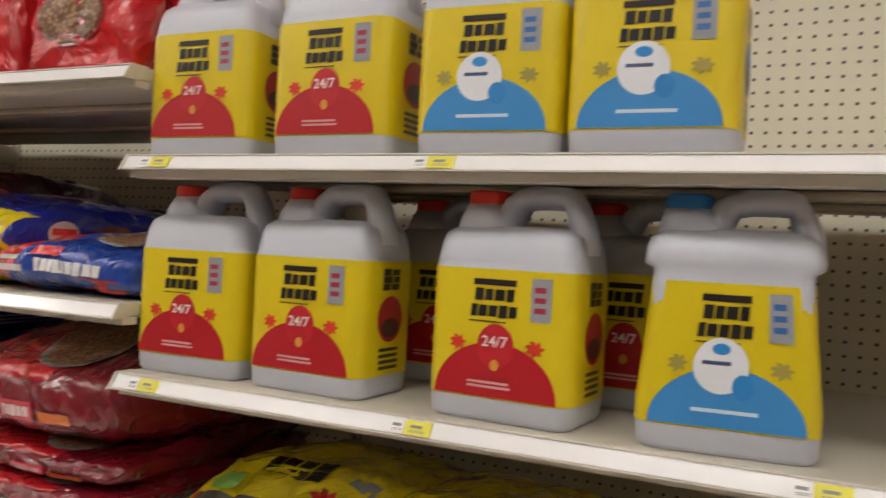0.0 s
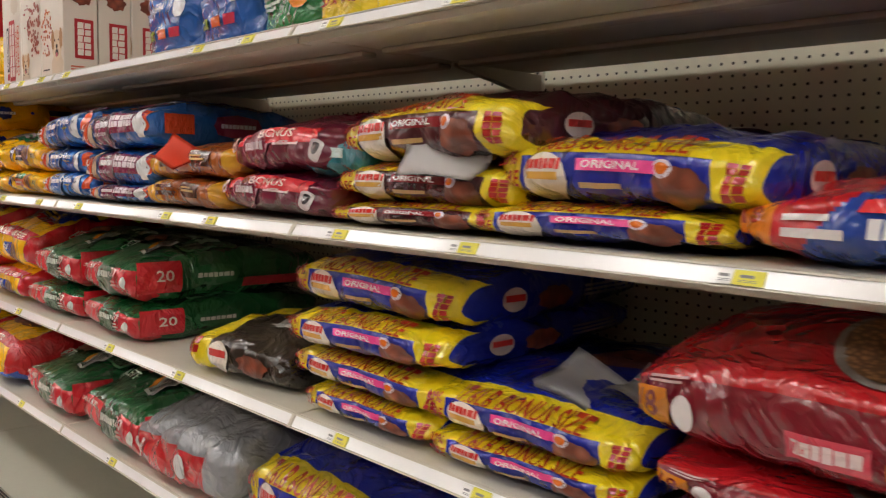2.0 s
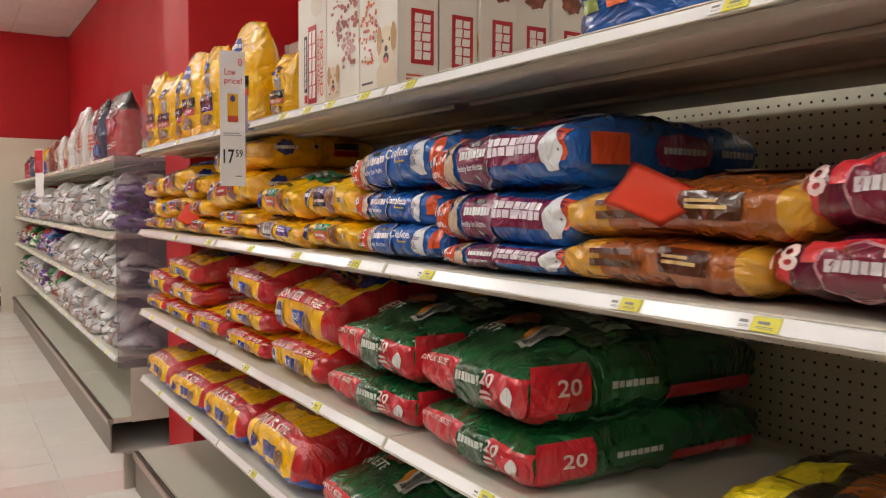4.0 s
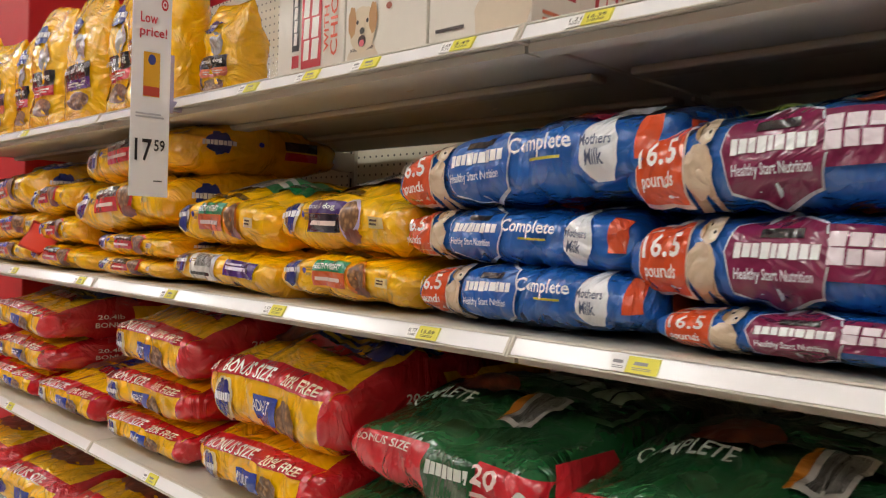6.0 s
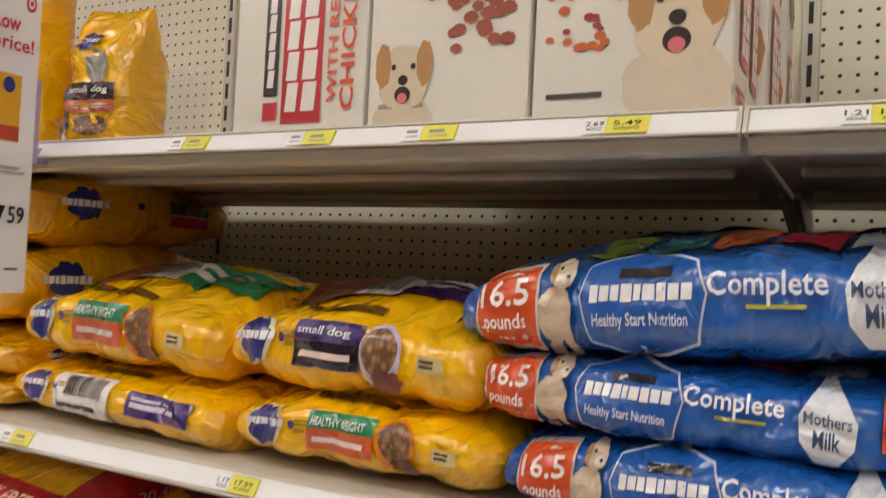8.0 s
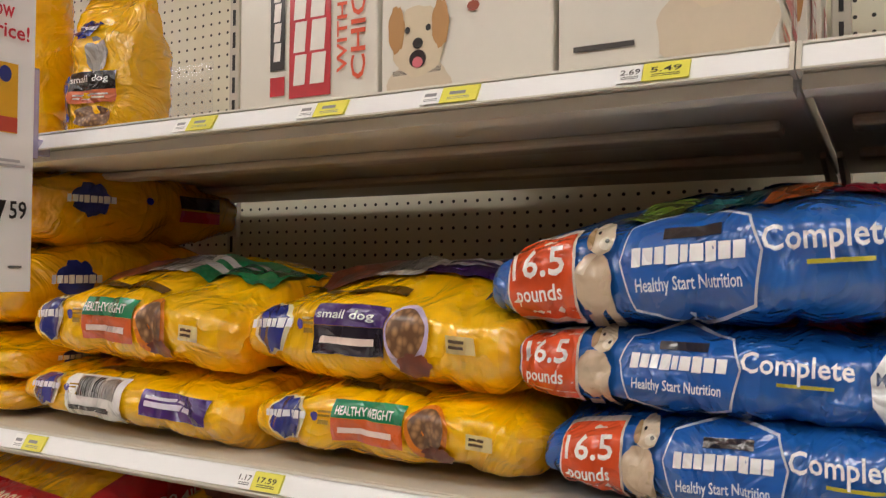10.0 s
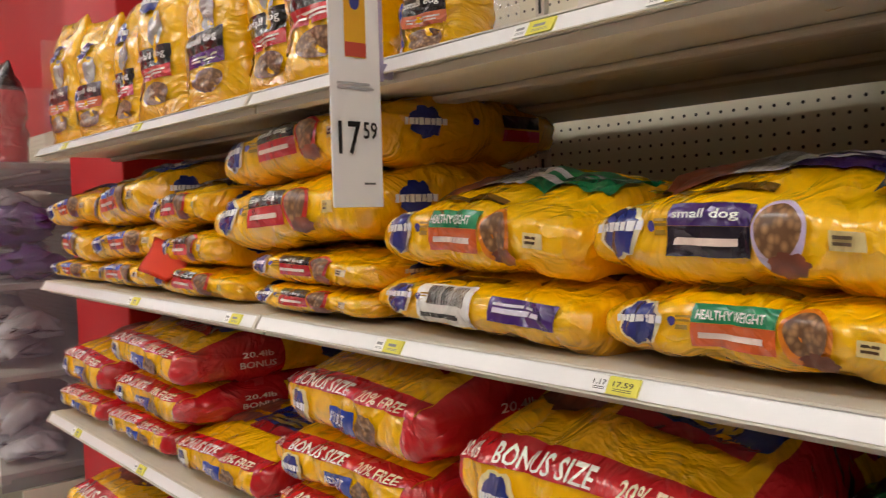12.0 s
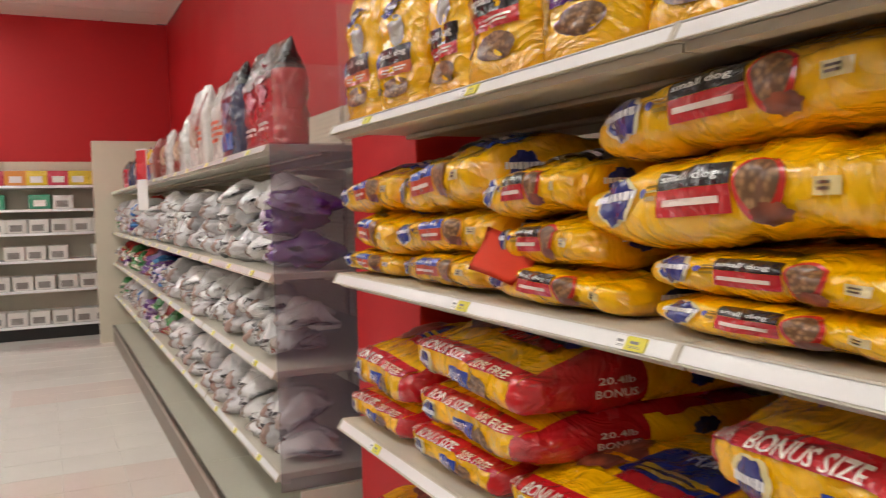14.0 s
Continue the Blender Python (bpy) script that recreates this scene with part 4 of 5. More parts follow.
def stack(base, x0, x1, rows):
    """Bags one on another. rows: (prototype, size, height, shift of both ends, yaw, depth)."""
    z = base
    for k, (proto, size, h, a, b, *more) in enumerate(rows):
        if (k + int(x0 * 10)) % 2:
            proto = TWIN.get(proto.name, proto)
        yaw = more[0] if more else (1.6 * math.sin(37 * (x0 + k)))
        dep = more[1] if len(more) > 1 else None
        lean = more[2] if len(more) > 2 else 1.2 * math.sin(53 * (x0 - k))
        place(proto, size, x0 + a, x1 + b, z + 0.002 - (0.006 if k else 0), h * 1.2 + 0.006, yaw=yaw, depth=dep, roll=lean, y=1.05 + 0.008 * (k % 2) + (0.02 if k > 2 else 0))
        z += h - 0.001


# middle shelf
stack(Z_MID, -1.40, -1.03, [(come, B_COME, 0.085, 0, 0, 0, 0.6)])
stack(Z_MID, -1.83, -1.40, [(kib_blue, B_KIB, 0.055, 0, 0), (kib_blue, B_KIB, 0.1, 0.03, 0.03, -3, 0.62, 1.5)])
stack(Z_MID, -2.18, -1.76, [(kib_brown, B_KIB, 0.045, 0, 0), (kib_brown, B_KIB, 0.075, 0, 0.02), (kib_brown, B_KIB, 0.1, 0, 0.03, -5)])
stack(Z_MID, -2.59, -2.18, [(wine, B_RED, 0.09, 0, 0), (wine, B_RED, 0.105, 0.03, 0.02, -2)])
stack(Z_MID, -2.96, -2.58, [(orange, B_OR, 0.075, 0, 0), (orange, B_OR, 0.08, -0.02, 0.06, -2)])
stack(Z_MID, -3.33, -2.93, [(pup_wine, B_PUP, 0.05, 0.03, 0), (pup_wine, B_PUP, 0.1, -0.01, 0), (pup_wine, B_PUP, 0.105, -0.01, 0.0, 2, 0.5, -2.5)])
stack(Z_MID, -3.71, -3.30, [(pup_blue, B_PUP, 0.08, 0.035, 0.0, 0), (pup_blue, B_PUP, 0.078, -0.01, -0.03, 0), (pup_blue, B_PUP, 0.1, -0.02, 0.02, -1.5, 0.5, -4.2)])
stack(Z_MID, -4.42, -4.01, [(yel_code, B_YEL, 0.08, 0, 0, -2, 0.45, 1), (yel_green, B_YEL, 0.108, 0.01, -0.02, -2, 0.45, 1.5)])
stack(Z_MID, -4.005, -3.695, [(yel_green, B_YEL, 0.083, 0, 0.02, 1, 0.45, 0.5), (yel_purple, B_YEL, 0.105, -0.04, 0.0, -3, 0.45, 1)])
stack(Z_MID, -4.80, -4.41, [(yel_small, B_YEL, 0.05, 0.02, 0.0), (yel_small, B_YEL, 0.062, 0, 0), (yel_small, B_YEL, 0.118, -0.11, -0.02, 1, 0.45, -3), (yel_small, B_YEL, 0.11, -0.13, -0.02, 0, 0.45, -3.5)])
stack(Z_MID, -5.2, -4.83, [(yel_small, B_YEL, 0.066, 0, 0, 3, 0.45, 2), (yel_small, B_YEL, 0.08, 0, -0.06, -4, 0.45, -2), (yel_small, B_YEL, 0.086, 0.0, -0.11, 3, 0.45, -3)])
stack(Z_MID, -5.60, -5.20, [(yel_blue, B_YEL, 0.07, 0, 0, -2), (yel_blue, B_YEL, 0.085, 0, 0, 4, 0.45, -3), (yel_blue, B_YEL, 0.11, -0.02, 0, -3, 0.45, -5)])
stack(Z_MID, -5.92, -5.61, [(yel_blue, B_YEL, 0.06, 0, 0, 4), (yel_blue, B_YEL, 0.095, 0, 0, -5, 0.45, 3), (yel_blue, B_YEL, 0.09, 0, 0, 5, 0.45, -4)])
teal = lying_bag("dog_food_bag", 0.3, 0.08, 0.4, 29, ["2a7f8c", "1f6874"], None, [("print", "rect", "c8dcd8", 1, 0.1, 0, 0.3, 0.2)], [], "teal dog food bag wedged between red and maroon bags", "pet food bag", "")
place(teal, (0.3, 0.08, 0.4), -2.3, -2.1, Z_MID + 0.085, 0.1, y=1.075)
# lower shelf
stack(Z_LOW, -1.47, -1.06, [(crimson, B_BIG, 0.06, 0, 0), (crimson, B_BIG, 0.065, -0.02, 0, 2), (crimson, B_BIG, 0.155, -0.06, 0, -3)])
stack(Z_LOW, -1.91, -1.52, [(kib_blue, B_KIB, 0.055, 0, 0, 3), (kib_blue, B_KIB, 0.075, -0.02, 0, 2)])
stack(Z_LOW, -2.30, -1.90, [(kib_blue, B_KIB, 0.06, 0.03, 0), (kib_blue, B_KIB, 0.07, -0.02, 0.02), (kib_blue, B_KIB, 0.08, -0.03, 0.02), (kib_blue, B_KIB, 0.095, -0.05, 0.02)])
stack(Z_LOW, -2.70, -2.34, [(dark, B_BLK, 0.1, 0, 0, 6)])
stack(Z_LOW, -3.42, -3.02, [(green, B_GRN, 0.105, 0, 0, -3), (green, B_GRN, 0.13, -0.02, -0.02, -4)])
stack(Z_LOW, -3.86, -3.44, [(green, B_GRN, 0.105, 0, 0, 2), (green, B_GRN, 0.13, 0.02, 0, -2)])
stack(Z_LOW, -4.30, -3.88, [(bonus, B_BON, 0.12, 0, 0), (bonus, B_BON, 0.16, 0.04, 0.03, 0)])
stack(Z_LOW, -4.74, -4.32, [(bonus, B_BON, 0.085, 0.02, 0), (bonus, B_BON, 0.095, 0, 0), (bonus, B_BON, 0.125, 0.04, 0.02, -2)])
stack(Z_LOW, -5.15, -4.76, [(bonus, B_BON, 0.1, 0, 0, 2)])
stack(Z_LOW, -5.56, -5.17, [(bonus, B_BON, 0.085, 0, 0), (bonus, B_BON, 0.095, 0.0, 0.1, -3), (bonus, B_BON, 0.105, 0.0, 0.1, -2)])
stack(Z_LOW, -5.96, -5.57, [(bonus, B_BON, 0.085, 0, 0), (bonus, B_BON, 0.12, 0.03, 0)])
# bottom shelf
for a, b, hh in ((-5.88, -5.42, 0.16), (-5.40, -4.96, 0.15), (-4.94, -4.48, 0.18), (-4.46, -3.98, 0.2)):
    place(trimmed, B_BOT, a, b, Z_BOT + 0.004, hh, y=1.03, yaw=3 * math.sin(9 * a))
for a, b, hh in ((-3.92, -3.46, 0.17), (-3.44, -2.96, 0.19)):
    place(green, B_GRN, a, b, Z_BOT + 0.004, hh, y=1.04, yaw=-4)
place(silver, B_BOT, -2.98, -2.52, Z_BOT + 0.004, 0.2, y=1.03, yaw=3)
place(kib_blue, B_KIB, -2.5, -2.0, Z_BOT + 0.004, 0.21, y=1.04, yaw=-3)
place(come, B_COME, -1.97, -1.53, Z_BOT + 0.004, 0.2, y=1.05)
place(crimson, B_BIG, -1.5, -1.06, Z_BOT + 0.004, 0.18, y=1.05)
# litter bags
place(litter_bag, B_LIT, -1.0, -0.64, Z_LIT_BAG + 0.004, 0.215, y=1.06, yaw=-4)
place(litter_bag, B_LIT, -0.66, -0.3, Z_LIT_BAG + 0.004, 0.2, y=1.06, yaw=5)
place(litter_bag, B_LIT, -0.3, 0.06, Z_LIT_BAG + 0.004, 0.17, y=1.07, yaw=-2)


# ---- standing bags ----
def standing_bag(name, W, H, D, seed, films, region, front, label, group, category="pet food bag", pull=0.25):
    """A gusseted bag on its base, with a pinched, folded top; front face at y = 0."""
    def P(u, th, off=0.0):
        v = u
        t = max(0.0, (v - 0.62) / 0.38)
        dd = D * 0.5 * (1 - 0.88 * t ** 1.4)
        ww = W * 0.5 * (1 - 0.05 * math.sin(math.pi * v) * 0 + 0.03 * math.sin(math.pi * v) - pull * 0.2 * t * t)
        c, s = math.cos(th), math.sin(th)
        y = -dd * math.copysign(abs(c) ** 0.6, c)
        x = ww * math.copysign(abs(s) ** 0.6, s)
        q = Vector((x * 9 + seed * 3.1, y * 9, v * H * 9))
        w = 0.008 * (noise.noise(q) + 0.7 * noise.noise(q * 2.2) + 0.6 * abs(noise.noise(q * 4))) - 0.01 * max(0.0, 1 - 1.6 * abs(noise.noise(q * 1.5))) ** 7 + 0.012 * t * noise.noise(Vector((x * 45, seed, v * 5)))
        r = Vector((x / W, y / D, 0))
        r = r.normalized() if r.length > 1e-6 else r
        return Vector((x, y + D / 2, v * H + 0.012 * t * math.sin(6 * x / W + seed))) + r * (w + off)
    bm = bmesh.new()
    rows = grid(bm, lambda u, v: P(u, v * math.tau), 34, 36, True, lambda u, v: region(u, (v * math.tau + math.pi) % math.tau - math.pi) if region else 0)
    bm.faces.new(rows[0][::-1]), bm.faces.new(rows[-1])
    bmesh.ops.recalc_face_normals(bm, faces=bm.faces)
    ob = new(name, mesh_from(bm, name, [film(f) for f in films], True))
    tagged(ob, label, category, group)

    def F(a, b, off):
        v = max(-0.98, min(0.98, 2 * a / W))
        return P(0.5 + b / H, math.asin(math.copysign(abs(v) ** (1 / 0.6), v)), off)
    printed(ob, F, W, H, front)
    return ob


def put(proto, size, x, z, y=1.06, w=None, h=None, yaw=0.0):
    W, H, D = size
    m = pose(x, y, z, 0, 0, yaw) @ Matrix.Diagonal(((w or W) / W, 1, (h or H) / H, 1))
    if proto.name in USED:
        ob = copy_thing(proto, m)
        ob.matrix_basis = m
        return ob
    USED[proto.name] = 1
    proto.matrix_basis = m
    return proto


S_YEL = (0.2, 0.32, 0.11)


def small_dog(seed, c1, c2):
    return standing_bag("dog_food_bag", *S_YEL, seed, ["fbc000", "f2b202"], lambda u, th: 1 if u < 0.1 else 0,
                        [("logo_rosette", "ell", "232f7c", 1, -0.1, 0.26, 0.32, 0.15, 0.09), ("logo", "blocks", "eeeef2", 2, -0.1, 0.26, 0.34, 0.045, 1, 7), ("mascot_shape", "ell", "a8a29a", 1, 0.1, 0.07, 0.26, 0.24, 0.06),
                         ("name_panel", "rect", "1e1a1a", 1, 0.03, -0.1, 0.62, 0.12), ("name_lettering", "text", "e8e4e0", 2, 0.03, -0.1, 0.5, 0.055, "small dog"), ("flavour_band", "rect", c1, 1, 0.03, -0.2, 0.62, 0.08),
                         ("flavour_line", "bars", "efe0d4", 2, 0.03, -0.2, 0.46, 0.04, 2), ("picture", "ell", KIBBLE, 1, 0.05, -0.33, 0.5, 0.14), ("side_panel", "rect", c2, 1, -0.36, -0.2, 0.14, 0.3)],
                        "yellow small dog food bag standing on top shelf", "standing yellow dog food bags")


dog_a, dog_b, dog_c = small_dog(21, "c8282c", "c9862c"), small_dog(22, "5a2c78", "b8901c"), small_dog(23, "e07a52", "3a5cb4")
for k, (x, proto, h) in enumerate(((-5.80, dog_c, 0.33), (-5.60, dog_c, 0.3), (-5.39, dog_a, 0.3), (-5.15, dog_a, 0.33), (-4.93, dog_b, 0.32), (-4.72, dog_a, 0.31), (-4.53, dog_a, 0.33))):
    put(proto, S_YEL, x, Z_TOP + 0.002, h=h, yaw=5 * math.sin(k * 2.3), y=1.06 + 0.012 * (k % 3), w=0.215)
    if k in (0, 2, 4):
        put(proto, S_YEL, x + 0.03, Z_TOP + 0.002, h=h * 0.97, yaw=-4, y=1.2, w=0.2)
put(dog_c, S_YEL, -4.345, Z_TOP + 0.002, h=0.21, yaw=6, y=1.12, w=0.12)
S_BIG = (0.25, 0.36, 0.12)
pup_stand = standing_bag("puppy_food_bag", *S_BIG, 24, ["1f5aa8", "1a4a90"], lambda u, th: 0,
                         [("milk_drop", "drop", "e6eaf0", 1, 0.25, -0.2, 0.2, 0.18), ("name_lettering", "text", "e8ecf2", 1, -0.1, -0.22, 0.34, 0.05, "Complete"), ("feature_tile", "rect", "d8622a", 1, -0.05, -0.38, 0.16, 0.06),
                          ("feature_tile", "rect", "8aa84a", 1, -0.28, -0.38, 0.16, 0.06), ("feature_tile", "rect", "c8304c", 1, 0.18, -0.38, 0.16, 0.06), ("picture", "ell", KIBBLE, 1, -0.2, 0.0, 0.4, 0.2), ("logo_panel", "hex", "2a3f7c", 1, 0.05, 0.2, 0.7, 0.2), ("logo", "blocks", "e8ecf2", 2, 0.05, 0.2, 0.5, 0.07, 1, 8)],
                         "blue puppy food bag standing on top shelf", "standing blue puppy food bags")
green_stand = standing_bag("dog_food_bag", *S_BIG, 25, ["1f7a3c", "196832"], lambda u, th: 0,
                           [("logo_panel", "hex", "15562c", 1, 0.0, 0.14, 0.75, 0.26), ("logo", "blocks", "d6e2d6", 2, 0.0, 0.14, 0.55, 0.09, 1, 7), ("picture", "ell", MEAT, 1, -0.1, -0.14, 0.5, 0.2), ("badge", "ell", "d8882c", 1, 0.28, -0.34, 0.2, 0.12), ("text_line", "bars", "c8d8c8", 1, -0.15, -0.34, 0.4, 0.1, 3)],
                           "green dog food bag standing on top shelf", "standing green dog food bags")
kib_stand = standing_bag("dog_food_bag", *S_BIG, 26, ["5a1a24", "ecd21e"], lambda u, th: 1 if u < 0.2 or abs(th) > 1.2 and u < 0.3 else 0,
                         [("picture", "ell", MEAT, 1, 0, -0.12, 0.7, 0.22, 0.05), ("logo_disc", "ell", "e8dccc", 1, 0, 0.16, 0.6, 0.22), ("logo", "rect", "d43a34", 2, 0, 0.17, 0.5, 0.06), ("lettering", "text", "a8341c", 1, 0, -0.4, 0.7, 0.05, "20% FREE")],
                         "maroon and yellow dog food bag standing on top shelf", "standing maroon dog food bags")
kibb_stand = standing_bag("dog_food_bag", *S_BIG, 27, ["1c3a9c", "ecd21e"], lambda u, th: 1 if u < 0.2 or abs(th) > 1.2 and u < 0.3 else 0,
                          [("picture", "ell", MEAT, 1, 0, -0.12, 0.7, 0.22, 0.05), ("logo_disc", "ell", "e8dccc", 1, 0, 0.16, 0.6, 0.22), ("logo", "rect", "d43a34", 2, 0, 0.17, 0.5, 0.06), ("lettering", "text", "a8341c", 1, 0, -0.4, 0.7, 0.05, "20% FREE")],
                          "blue and yellow dog food bag standing on top shelf", "standing blue dog food bags")
red_stand = standing_bag("dog_food_bag", *S_BIG, 28, ["c81c24", "a81820"], lambda u, th: 0,
                         [("brand", "blocks", "e8dcd8", 1, 0, 0.32, 0.6, 0.1, 1, 7), ("text_line", "bars", "e08a24", 1, 0, 0.12, 0.6, 0.12, 2), ("window_rim", "ell", "8a3a30", 1, 0.0, -0.22, 0.62, 0.34), ("kibble_window", "ell", KIBBLE, 2, 0.0, -0.22, 0.56, 0.3)],
                         "red dog food bag with round kibble picture on top shelf", "standing red dog food bags")
for k, (x, w, proto, h) in enumerate(((-2.80, 0.245, pup_stand, 0.36), (-2.55, 0.245, pup_stand, 0.36), (-2.315, 0.2, green_stand, 0.33), (-2.13, 0.16, kib_stand, 0.33), (-1.97, 0.16, kib_stand, 0.33), (-1.82, 0.15, kibb_stand, 0.33), (-1.66, 0.16, kibb_stand, 0.33),
                                      (-1.45, 0.22, red_stand, 0.34), (-1.19, 0.23, red_stand, 0.34))):
    put(proto, S_BIG, x, Z_TOP + 0.002, w=w, h=h, yaw=3 * math.sin(5 * k), y=1.055)
    put(proto, S_BIG, x + 0.01, Z_TOP + 0.002, w=w * 0.95, h=h, yaw=2 * math.cos(5 * k), y=1.19)

# ---- boxes of moist food ----
CARD = mat("printed_card", "e2dcd0", 0.4, vary=0.05, coat=0.15)


def food_box(face):
    W, D, H = 0.18, 0.1, 0.29
    ob = new("dog_food_box", mesh_from(boxes((-W / 2, W / 2, 0, D, 0, H), bevel=0.002), "dog_food_box", CARD))
    F = lambda a, b, off: Vector((a, -off * 0.4, H / 2 + b))
    S = lambda a, b, off: Vector((W / 2 + off * 0.4, D / 2 + a, H / 2 + b))
    if face == 0:
        spec = [("name_panel", "rect", "c02430", 1, 0.04, -0.12, 0.3, 0.68), ("name_lettering", "blocks", "eee6de", 2, -0.03, -0.12, 0.1, 0.6, 5, 1), ("name_lettering", "blocks", "eee6de", 2, 0.1, -0.12, 0.12, 0.6, 5, 1), ("flavour_lettering", "vtext", "d8502c", 1, 0.27, -0.14, 0.07, 0.5, "WITH REAL"), ("flavour_lettering", "vtext", "d8502c", 1, 0.38, -0.14, 0.1, 0.56, "CHICKEN"),
                ("brand_bar", "rect", "241c1e", 1, -0.2, -0.1, 0.11, 0.5), ("brand_lettering", "blocks", "e8e0da", 2, -0.2, -0.1, 0.06, 0.44, 6, 1), ("brand_mark", "rect", "c02430", 1, -0.2, -0.41, 0.11, 0.07), ("picture", "ell", "d8cdbb", 1, 0.2, 0.38, 0.4, 0.2, 0.05)]
    else:
        dx, dy, q = ((-0.26, -0.32, 0.8) if face == 1 else (0.24, -0.19, 1.05))
        spec = [("dog_chest", "ell", "d8c8b0", 1, dx, dy - 0.2 * q, 0.5 * q, 0.26 * q, 0.04), ("dog_head", "ell", "dccbae", 2, dx, dy, 0.42 * q, 0.3 * q, 0.03), ("dog_ear", "ell", "b98a54", 3, dx - 0.17 * q, dy + 0.06 * q, 0.13 * q, 0.2 * q, 0.05), ("dog_ear", "ell", "b98a54", 3, dx + 0.17 * q, dy + 0.06 * q, 0.13 * q, 0.2 * q, 0.05),
                ("dog_eye", "ell", "1c1614", 4, dx - 0.08 * q, dy + 0.05 * q, 0.04 * q, 0.028 * q), ("dog_eye", "ell", "1c1614", 4, dx + 0.08 * q, dy + 0.05 * q, 0.04 * q, 0.028 * q), ("dog_nose", "ell", "1c1614", 4, dx, dy - 0.01 * q, 0.08 * q, 0.045 * q), ("dog_mouth", "ell", "2c1614", 4, dx, dy - 0.075 * q, 0.13 * q, 0.075 * q), ("dog_tongue", "ell", "d8707a", 5, dx, dy - 0.09 * q, 0.08 * q, 0.045 * q),
                ("food_heap", "bits", "9c4a34" if face == 1 else "c8642c", 1, *((0.2, 0.04, 0.66, 0.6) if face == 1 else (-0.24, -0.04, 0.5, 0.56)), 70 if face == 1 else 44), ("food_bits", "bits", "a8323c", 2, *((-0.12, 0.2, 0.5, 0.3) if face == 1 else (-0.2, -0.06, 0.4, 0.4)), 16), ("badge", "ell", "8a2452", 1, 0.3, 0.44, 0.2, 0.08), ("weight_line", "bars", "4a4442", 1, -0.22, -0.42, 0.4, 0.03, 1)]
    printed(ob, F, W, H, spec, flat_ink)
    printed(ob, S, D, H, [("side_panel", "rect", "b8242c", 1, 0.1, -0.12, 0.56, 0.4), ("side_lettering", "blocks", "eee6de", 2, 0.1, -0.12, 0.42, 0.34, 5, 2), ("side_food", "ell", MEAT, 1, 0.05, 0.3, 0.6, 0.16, 0.1), ("side_line", "bars", "c86a4c", 1, 0, -0.42, 0.6, 0.06, 2)], flat_ink)
    return tagged(ob, "white and red dog food carton standing on top shelf", "food box", "dog food cartons")


for col, x in enumerate((-3.935, -3.75, -3.565)):
    bx = food_box(col)
    bx.matrix_basis = pose(x, 1.065, Z_TOP + 0.001, 0, 0, 0)
    for r in range(1, 6):
        copy_thing(bx, pose(x + 0.004 * math.sin(r * 3 + col), 1.065 + 0.104 * r, Z_TOP + 0.001, 0, 0, 1.2 * math.sin(r * 5 + col)))


# ---- litter jugs ----
def rounded_ring(bm, w, d, r, z, cx=0.0, cy=0.0, seg=5):
    ring = []
    for sx, sy, a0 in ((1, 1, 0), (-1, 1, 90), (-1, -1, 180), (1, -1, 270)):
        for k in range(seg + 1):
            a = radians(a0 + 90 * k / seg)
            ring.append(bm.verts.new((cx + sx * (w / 2 - r) + r * math.cos(a), cy + sy * (d / 2 - r) + r * math.sin(a), z)))
    return ring


def loft(bm, rings, caps=True):
    for a, b in zip(rings, rings[1:]):
        for k in range(len(a)):
            j = (k + 1) % len(a)
            bm.faces.new((a[k], a[j], b[j], b[k]))
    if caps:
        bm.faces.new(rings[0][::-1])
        bm.faces.new(rings[-1])


